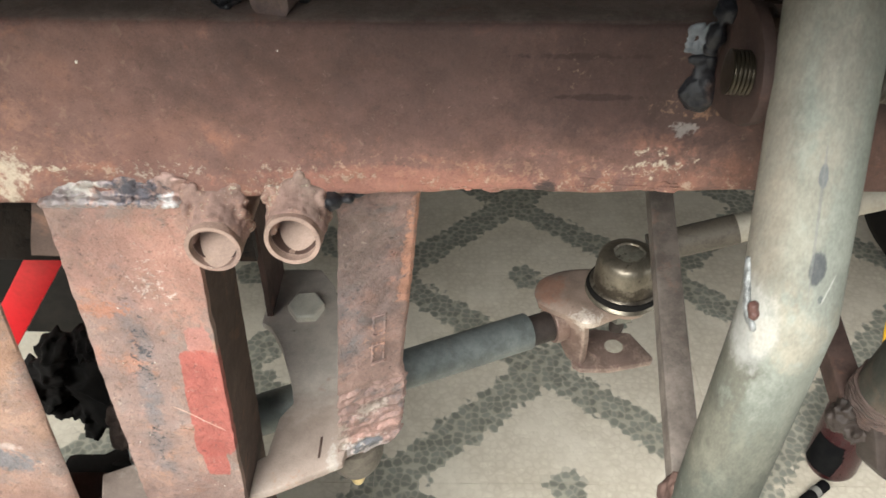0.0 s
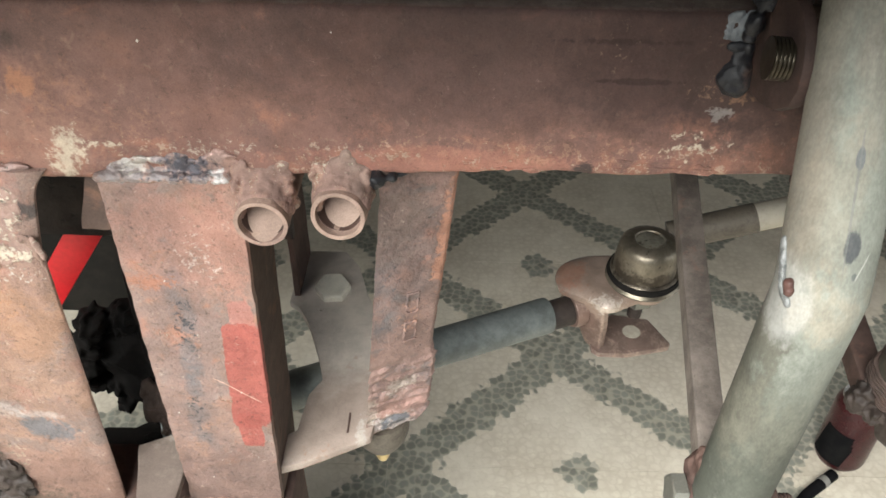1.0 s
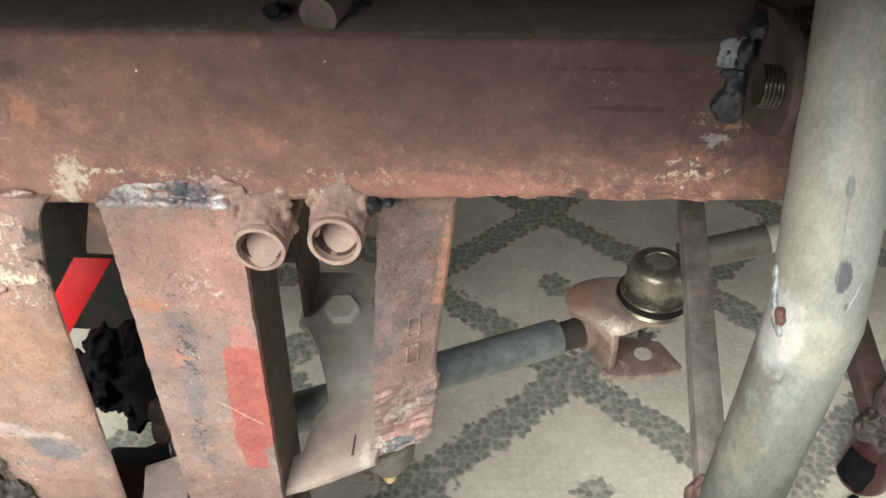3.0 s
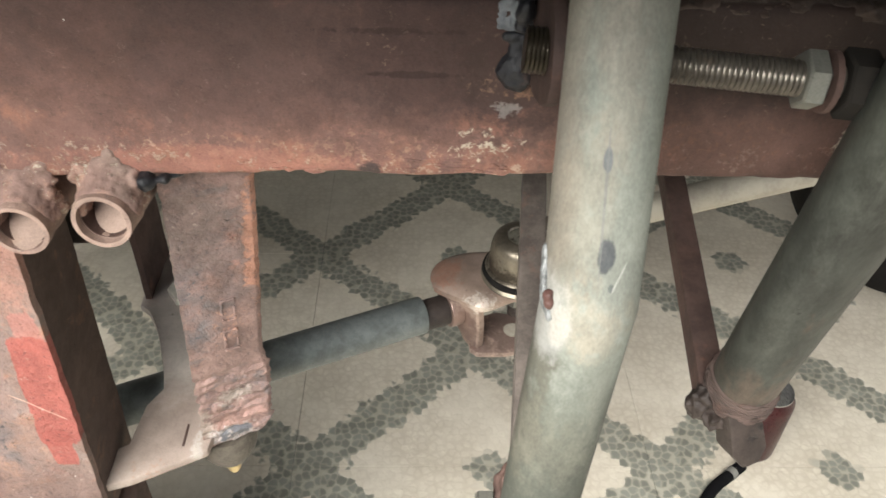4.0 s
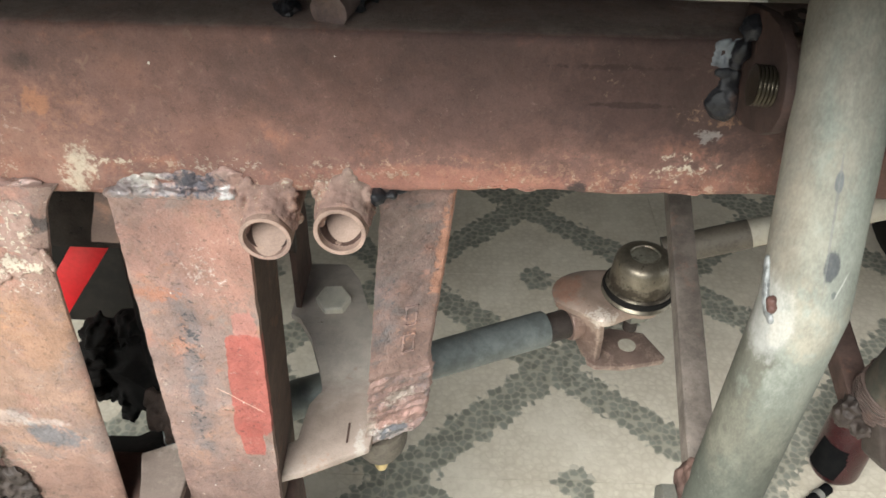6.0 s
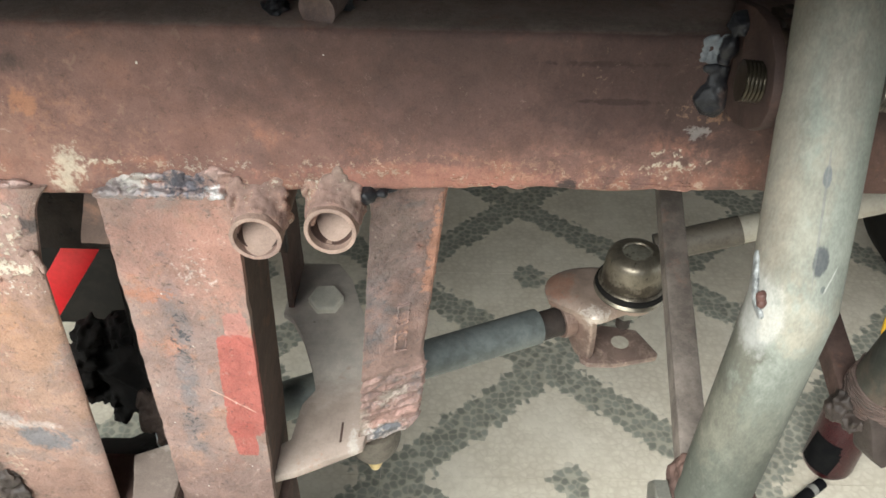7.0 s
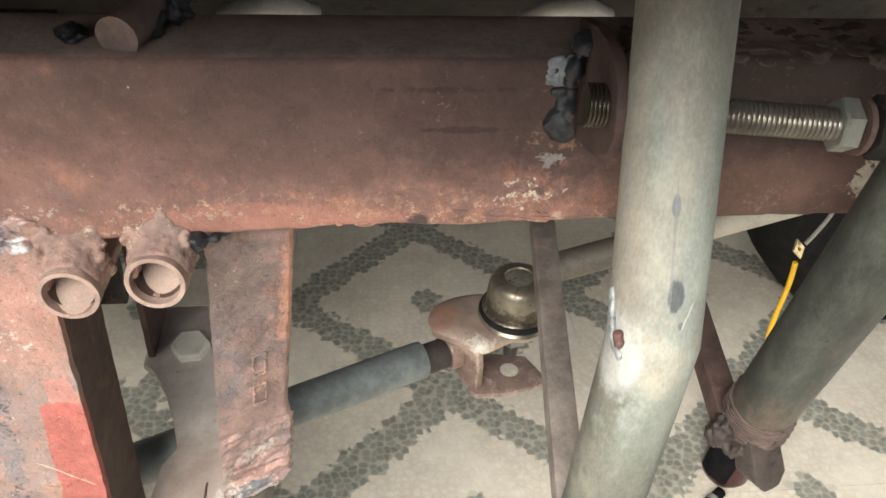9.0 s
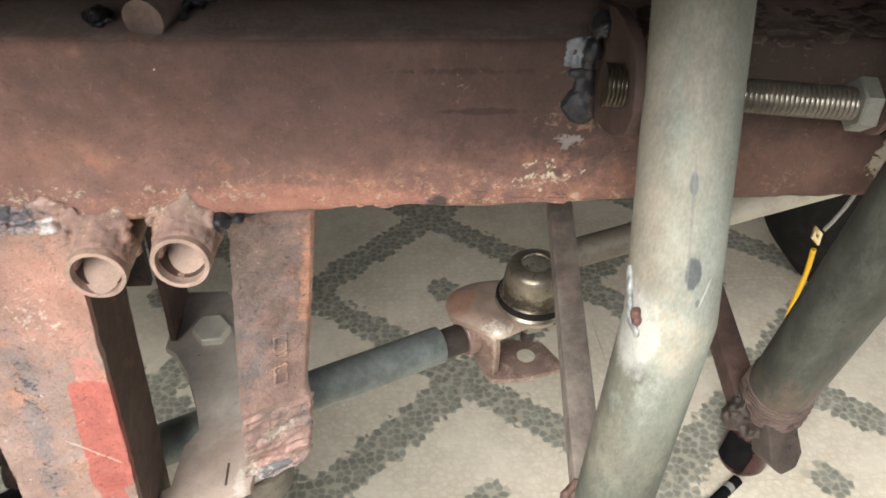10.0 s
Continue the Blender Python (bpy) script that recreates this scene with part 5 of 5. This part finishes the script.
def tie_rod():
    a = thing("tie_rod", (0.1, 0.46, 0.38), "grey tie rod with rusty clevis and domed ball joint cap", "tie rod")
    p, q = Vector((-0.215, 0.331, 0.423)), Vector((0.077, 0.4602, 0.423))
    part("tube", pipe_path([p + Vector((0, 0, 0.0018)), p.lerp(q, 0.950) + Vector((0, 0, 0.0018)), p.lerp(q, 0.962) + Vector((0, 0, 0.0015))], 0.0151, 36), ROD_GREY, a, "smooth grey tie rod tube")
    part("neck", pipe_path([q - (q - p) * 0.07, q + (q - p) * 0.07], 0.0124, 24), BLOCK, a, "dark rusty neck")
    # C-shaped clevis bent from thick strap
    outline = [(0.0745, 0.466), (0.084, 0.459), (0.098, 0.451), (0.107, 0.4435), (0.117, 0.4435), (0.134, 0.4525), (0.160, 0.465), (0.177, 0.476), (0.176, 0.495), (0.150, 0.507), (0.107, 0.508), (0.082, 0.497), (0.073, 0.480)]
    ring = smooth_curve([(x, y, 0) for x, y in outline + outline[:1]], 4)[:-1]
    mid = Vector((0.134, 0.472, 0))
    bm = bmesh.new()
    shells = []
    for top in (True, False):
        rows = []
        for k in range(1, 9):
            q = k / 8
            drop = 0.006 * max(0.0, (q - 0.70) / 0.30) ** 2
            inset = 0.0 if top else 0.0035 * q
            rows.append([bm.verts.new((mid.x + (p.x - mid.x) * (q - inset * 8), mid.y + (p.y - mid.y) * (q - inset * 8), (0.452 if top else 0.446) - drop)) for p in ring])
        hub = bm.verts.new((mid.x, mid.y, 0.452 if top else 0.446))
        n = len(ring)
        for i in range(n):
            bm.faces.new((hub, rows[0][i], rows[0][(i + 1) % n]))
            for p, q in zip(rows, rows[1:]):
                bm.faces.new((p[i], q[i], q[(i + 1) % n], p[(i + 1) % n]))
        shells.append(rows[-1])
    for i in range(n):
        bm.faces.new((shells[0][i], shells[1][i], shells[1][(i + 1) % n], shells[0][(i + 1) % n]))
    part("upper_lug", bm, CASTING, a, "rusty clevis lug, worn edge with a painted highlight")
    bm = prism([(0.0770, 0.476, 0.445), (0.0925, 0.4585, 0.446), (0.1085, 0.4445, 0.446), (0.1110, 0.4460, 0.420), (0.1120, 0.4490, 0.388), (0.1020, 0.462, 0.388), (0.0900, 0.468, 0.415)], (0.0060, 0.0048, 0), 0.0022, None, 3)
    part("web", bm, CASTING, a)
    low = prism([(x, y, 0.393) for x, y in ((0.106, 0.450), (0.112, 0.4445), (0.135, 0.4445), (0.172, 0.4535), (0.1745, 0.458), (0.160, 0.487), (0.130, 0.492), (0.104, 0.482))], (0, 0, -0.006), 0.002)
    lower = part("lower_lug", low, CASTING, a)
    part("hole_rim", lathe([(0, 0), (0.0075, 0), (0.0078, 0.0006), (0, 0.0006)], Matrix.Translation((0.143, 0.470, 0.393)), 22), PALE, lower, "pale round hole in the lower lug")
    c = Matrix.Translation((0.143, 0.474, 0.452))
    cap = part("cap", lathe([(0, 0), (0.0295, 0), (0.0305, 0.002), (0.029, 0.004), (0.0275, 0.0055), (0.0285, 0.008), (0.0275, 0.0105), (0.0252, 0.012), (0.0250, 0.018), (0.0244, 0.026), (0.0236, 0.0325), (0.0224, 0.0362), (0.0200, 0.0388), (0.0150, 0.0402), (0.0122, 0.0402), (0.0112, 0.0390), (0, 0.0388)], c, 48), ZINC, a, "domed dirty zinc ball joint cap")
    part("dust_ring", lathe([(0.026, 0.0045), (0.0290, 0.0045), (0.0300, 0.0065), (0.0290, 0.0095), (0.0262, 0.0105)], c, 48), RUBBER, cap, "dark rubber dust ring")
    part("housing", lathe([(0, 0), (0.0205, 0), (0.0205, -0.006), (0.0185, -0.0105), (0.013, -0.013), (0, -0.013)], Matrix.Translation((0.147, 0.476, 0.447)), 28), CASTING, a)
    m = Matrix.Translation((0.1435, 0.476, 0.4345)) @ pose(0, 0, 0, 180, 0, 14)
    stud = part("nut", hex_prism(m, 0.0225, 0.0105), NUT, a, "dull grey hex nut")
    part("stud", lathe([(0, 0), (0.0068, 0), (0.0060, 0.026), (0, 0.026)], m, 20), BLOCK, stud, "dark tapered stud")
    d = (Vector((0.077, 0.4602, 0)) - Vector((-0.215, 0.331, 0))).normalized()
    c = Vector((0.0855, 0.4640, 0.4235))
    part("socket_rim", lathe([(0.0122, 0), (0.0150, 0), (0.0158, 0.002), (0.0158, 0.010), (0.0122, 0.010), (0.0122, 0)], frame_along(c, c + d)[0], 32), CASTING, a, "worn socket rim round the rod")
    return a


idler()
TIE = tie_rod()
TIE.location += Vector((0.002, 0.006, 0.002))


def link_rod():
    a = thing("drag_link", (0.2, 0.5, 0.47), "pale dusty link tube with a dark sleeve", "link rod")
    p, q = Vector((0.165, 0.50, 0.482)), Vector((0.48, 0.5055, 0.578))
    part("sleeve", pipe_path([p, p.lerp(q, 0.06), p.lerp(q, 0.16), p.lerp(q, 0.21)], 0.0122, 28), GRIME, a, "dark grease-smeared sleeve")
    part("tube", pipe_path([p.lerp(q, 0.20), q], 0.0114, 28), PALE, a, "pale dusty tube")


link_rod()


# ---------------------------------------------------------------- adjuster bolt
def adjuster():
    a = thing("threaded_rod", (0.14, 0.236, 0.75), "steel threaded adjuster rod with hex nuts", "threaded rod")
    p, q = Vector((0.0955, 0.23985, 0.7645)), Vector((0.1975, 0.2312, 0.7594))
    part("rod", threaded(p, q, 0.0062, 0.00175), THREAD, a, "steel thread")
    part("threaded_boss", threaded(p.lerp(q, -0.010), p.lerp(q, 0.070), 0.0078, 0.0014), BOSS, a, "dark greasy threaded boss")
    m, _ = frame_along(p.lerp(q, 0.838), q)
    part("nut", hex_prism(m @ pose(0, 0, 0, 0, 0, 20), 0.0168, 0.0068), NUT, a, "zinc hex nut")
    m, _ = frame_along(p.lerp(q, 0.915), q)
    part("washer", lathe([(0, 0), (0.0100, 0), (0.0100, 0.002), (0, 0.002)], m, 28), DARKRUST, a)
    m, _ = frame_along(Vector((0.1935, 0.2316, 0.7596)), Vector((0.22, 0.2293, 0.7583)))
    part("lock_nut", hex_prism(m @ pose(0, 0, 0, 0, 0, 5), 0.0195, 0.011), UNDERBODY, a, "grimy black lock nut")


adjuster()


# ---------------------------------------------------------------- behind the legs and beam
def red_bar():
    a = thing("red_bar", (-0.27, 0.40, 0.50), "bright red painted flat steel bar", "bar")
    m, length = frame_along((-0.204, 0.386, 0.628), (-0.425, 0.386, 0.315))
    own = box((-0.004, -0.0105, 0), (0.004, 0.0105, length), 0.001)
    own.transform(m)
    part("bar", own, RED, a)
    part("mount_tab", box((-0.225, 0.384, 0.61), (-0.19, 0.432, 0.68), 0.002), BLACK_PLASTIC, a)


def bellows():
    a = thing("rubber_bellows", (-0.21, 0.36, 0.45), "black ribbed rubber steering bellows, dusty folds", "rubber boot")
    rnd = random.Random(12)
    folds = [(-0.214, 0.352, 0.482, 0.034, 0.016, 0.036)]
    for i in range(15):
        an = radians(38 + 14.5 * i)
        r = 0.040 + 0.005 * math.sin(i * 2.3)
        folds.append((-0.212 + r * math.cos(an) * 1.12, 0.350 + rnd.uniform(-0.004, 0.004), 0.486 + r * math.sin(an), rnd.uniform(0.007, 0.011), 0.013, rnd.uniform(0.007, 0.011)))
    weld("bellows", lumps(folds, None, 0.6, 18, 3), RUBBER, a, "jagged black rubber folds", 0.0012)
    creases = [(-0.200 + rnd.uniform(-0.010, 0.010), 0.330 + rnd.uniform(-0.003, 0.003), 0.455 + rnd.uniform(-0.022, 0.022), rnd.uniform(0.003, 0.006), 0.006, rnd.uniform(0.006, 0.013)) for i in range(14)]
    weld("crumpled_sheet", lumps(creases, None, 0.6, 28, 2), CRUST, a, "crumpled grey-brown plastic sheet", 0.0012)
    part("hose", pipe_path(smooth_curve([(-0.196, 0.340, 0.625), (-0.200, 0.343, 0.57), (-0.206, 0.347, 0.50)], 6), 0.0085, 16), RUBBER, a, "black rubber hose")
    part("inner_boot", lumps([(-0.180, 0.375, 0.482, 0.030, 0.022, 0.042)], None, 0.25, 19), RUBBER, a)
    part("dark_box", roughen(box((-0.262, 0.285, 0.36), (-0.168, 0.345, 0.420), 0.006), 0.0012, 40, 3), RUBBER, a, "black rubber pad")
    weld("lower_boot", lumps([(-0.225, 0.335, 0.395, 0.034, 0.022, 0.024), (-0.262, 0.335, 0.36, 0.030, 0.022, 0.05)], None, 0.25, 17), RUBBER, a)


red_bar()
bellows()


def wheel():
    a = thing("wheel", (0.93, 1.0, 0.0), "black rubber tyre standing on the tiles", "wheel")
    m = pose(0.90, 0.98, 0.28, 90, 0, 0)
    prof = [(0.15, -0.05), (0.21, -0.068), (0.25, -0.066), (0.272, -0.05), (0.28, -0.03), (0.28, 0.03), (0.272, 0.05), (0.25, 0.066), (0.21, 0.068), (0.15, 0.05), (0.15, -0.05)]
    part("tyre", lathe(prof, m, 72), RUBBER, a)
    part("rim", lathe([(0, -0.02), (0.06, -0.03), (0.14, -0.02), (0.152, -0.048), (0.152, 0.048), (0.14, 0.03), (0, 0.03)], m, 48), GALV_DARK, a)


wheel()


def wires():
    a = thing("wire", (0.40, 0.52, 0.46), "yellow wire with brass lug terminal on grey cable", "wire")
    part("yellow_lead", pipe_path(smooth_curve([(0.4045, 0.5250, 0.450), (0.4065, 0.525, 0.42), (0.4055, 0.525, 0.365), (0.414, 0.525, 0.325)], 6), 0.0025, 12), YELLOW, a)
    part("cable", pipe_path(smooth_curve([(0.4085, 0.527, 0.470), (0.415, 0.527, 0.483), (0.424, 0.527, 0.51), (0.430, 0.515, 0.60), (0.432, 0.45, 0.70)], 6), 0.002, 10), CABLE_GREY, a)
    m = pose(0.402, 0.5246, 0.466, 55, 10, 30)
    part("ring_terminal", lathe([(0.003, 0.0008), (0.009, 0.0008), (0.009, -0.0008), (0.003, -0.0008), (0.003, 0.0008)], m, 4), BRASS, a, "brass lug terminal with a round hole", False)
    return a


WIRE = wires()
WIRE.location += Vector((0.016, 0.023, -0.004))


def can():
    a = thing("drinks_can", (0.509, 0.647, 0.0), "dark red drinks can with silver top on the tiles", "drinks can")
    m = Matrix.Translation((0.509, 0.647, 0.0))
    wall = part("body", lathe([(0, 0.004), (0.020, 0.003), (0.0235, 0.0), (0.026, 0.003), (0.031, 0.011), (0.0318, 0.016), (0.0318, 0.103), (0.031, 0.107), (0.0265, 0.117)], m, 48), DARK_RED, a, "dark red printed can wall")
    lid = part("lid", lathe([(0, 0.1145), (0.0225, 0.1145), (0.0245, 0.1135), (0.0255, 0.118), (0.0268, 0.1185), (0.0272, 0.117), (0.0265, 0.1155)], m, 48), STEEL_BRIGHT, a, "silver can lid")
    part("pull_tab", roughen(box((0.501, 0.642, 0.1148), (0.517, 0.655, 0.1165), 0.0007), 0.0003, 200), STEEL_BRIGHT, lid, "silver pull tab")
    # black printed panel, wrapped a hair proud of the wall
    own = bmesh.new()
    rows = []
    for j in range(9):
        z = 0.0165 + 0.058 * j / 8
        rows.append([own.verts.new((0.509 + 0.0321 * math.cos(radians(an)), 0.647 + 0.0321 * math.sin(radians(an)), z)) for an in range(165 + 2 * j, 268 - 2 * j, 3)][:28])
    for p, q in zip(rows, rows[1:]):
        for i in range(min(len(p), len(q)) - 1):
            own.faces.new((p[i], p[i + 1], q[i + 1], q[i]))
    part("printed_panel", own, BLACK_PLASTIC, wall, "black printed panel")
    b = thing("cable_plug", (0.47, 0.58, 0.0), "short black cable end lying on the tiles", "cable")
    part("plug", pipe_path(smooth_curve([(0.490, 0.6125, 0.0085), (0.468, 0.5970, 0.008), (0.442, 0.577, 0.008), (0.415, 0.545, 0.0075)], 6), 0.0075, 14), BLACK_PLASTIC, b)
    part("sleeve", pipe_path([(0.4765, 0.6035, 0.008), (0.469, 0.5980, 0.008)], 0.0082, 14), CABLE_GREY, b, "grey ring")


can()


def underbody():
    a = thing("vehicle_body", (0, 1.2, 0.80), "dark grimy underside of the vehicle body", "vehicle body")
    part("floor_panel", box((-0.80, 0.075, 0.912), (0.80, 2.2, 0.94), 0.004), UNDERBODY, a)
    # lip is out of view, added to shade the upper part of the beam
    part("shade_lip", prism([(-0.80, 0.075, 0.871), (-0.80, 0.081, 0.871), (-0.80, 0.081, 0.915), (-0.80, 0.075, 0.915)], (1.6, 0, 0)), UNDERBODY, a)
    part("cross_member", roughen(box((-0.70, 0.43, 0.655), (0.70, 0.47, 0.905), 0.004), 0.001, 30, 4), CROSSMEMBER, a, "grimy brown-black cross member")
    # dark sheet added in place of the shaded floor behind the legs
    part("shade_sheet", roughen(box((-0.78, 0.56, 0.322), (-0.270, 0.566, 0.62), 0.002), 0.004, 12, 8), UNDERBODY, a, "black sheet standing in for shaded floor")
    # unseen pan, added to keep light off the floor further back
    part("blocker_pan", box((-0.72, 0.50, 0.74), (0.72, 1.5, 0.80), 0.01), UNDERBODY, a, "black pan, added unseen to block light")
    part("side_rail", box((-0.80, 0.62, 0.66), (-0.76, 2.2, 0.915), 0.003), UNDERBODY, a)
    part("side_rail", box((0.76, 0.62, 0.66), (0.80, 2.2, 0.915), 0.003), UNDERBODY, a)
    for x0, x1, z, r in ((-0.047, -0.001, 0.735, 0.007), (0.111, 0.157, 0.736, 0.006)):
        bm = pipe_path(smooth_curve([(x0, 0.418, z - 0.012), ((x0 + x1) / 2, 0.408, z), (x1, 0.418, z - 0.010)], 6), r, 14)
        part("hose", bm, WHITE_PLASTIC, a, "grimy pale hose")


underbody()


# ---------------------------------------------------------------- floor tiles
def floor():
    base = part("floor", box((-2.75, -1.25, -0.045), (2.75, 3.35, -0.004)), GROUT)
    tagged(base, "beige stone-effect tile floor with dark pebble bands", "floor", kind="structure")
    g = 0.00035
    own = box((-TILE_W / 2 + g, -TILE_D / 2 + g, -0.006), (TILE_W / 2 - g, TILE_D / 2 - g, 0.0), 0.0)
    me = bpy.data.meshes.new("floor_tile")
    own.to_mesh(me)
    own.free()
    me.materials.append(TILE)
    for i in range(-6, 6):
        for j in range(-9, 7):
            y = TILE_Y0 + TILE_D * (j - 0.5)
            x = TILE_X0 + TILE_W * i
            if -2.6 < x - TILE_W / 2 and x + TILE_W / 2 < 2.6 and -1.25 < y - TILE_D / 2 and y + TILE_D / 2 < 3.3:
                ob = new("floor_tile", me)
                ob.location = (x, y, 0)
                ob.parent = base


floor()
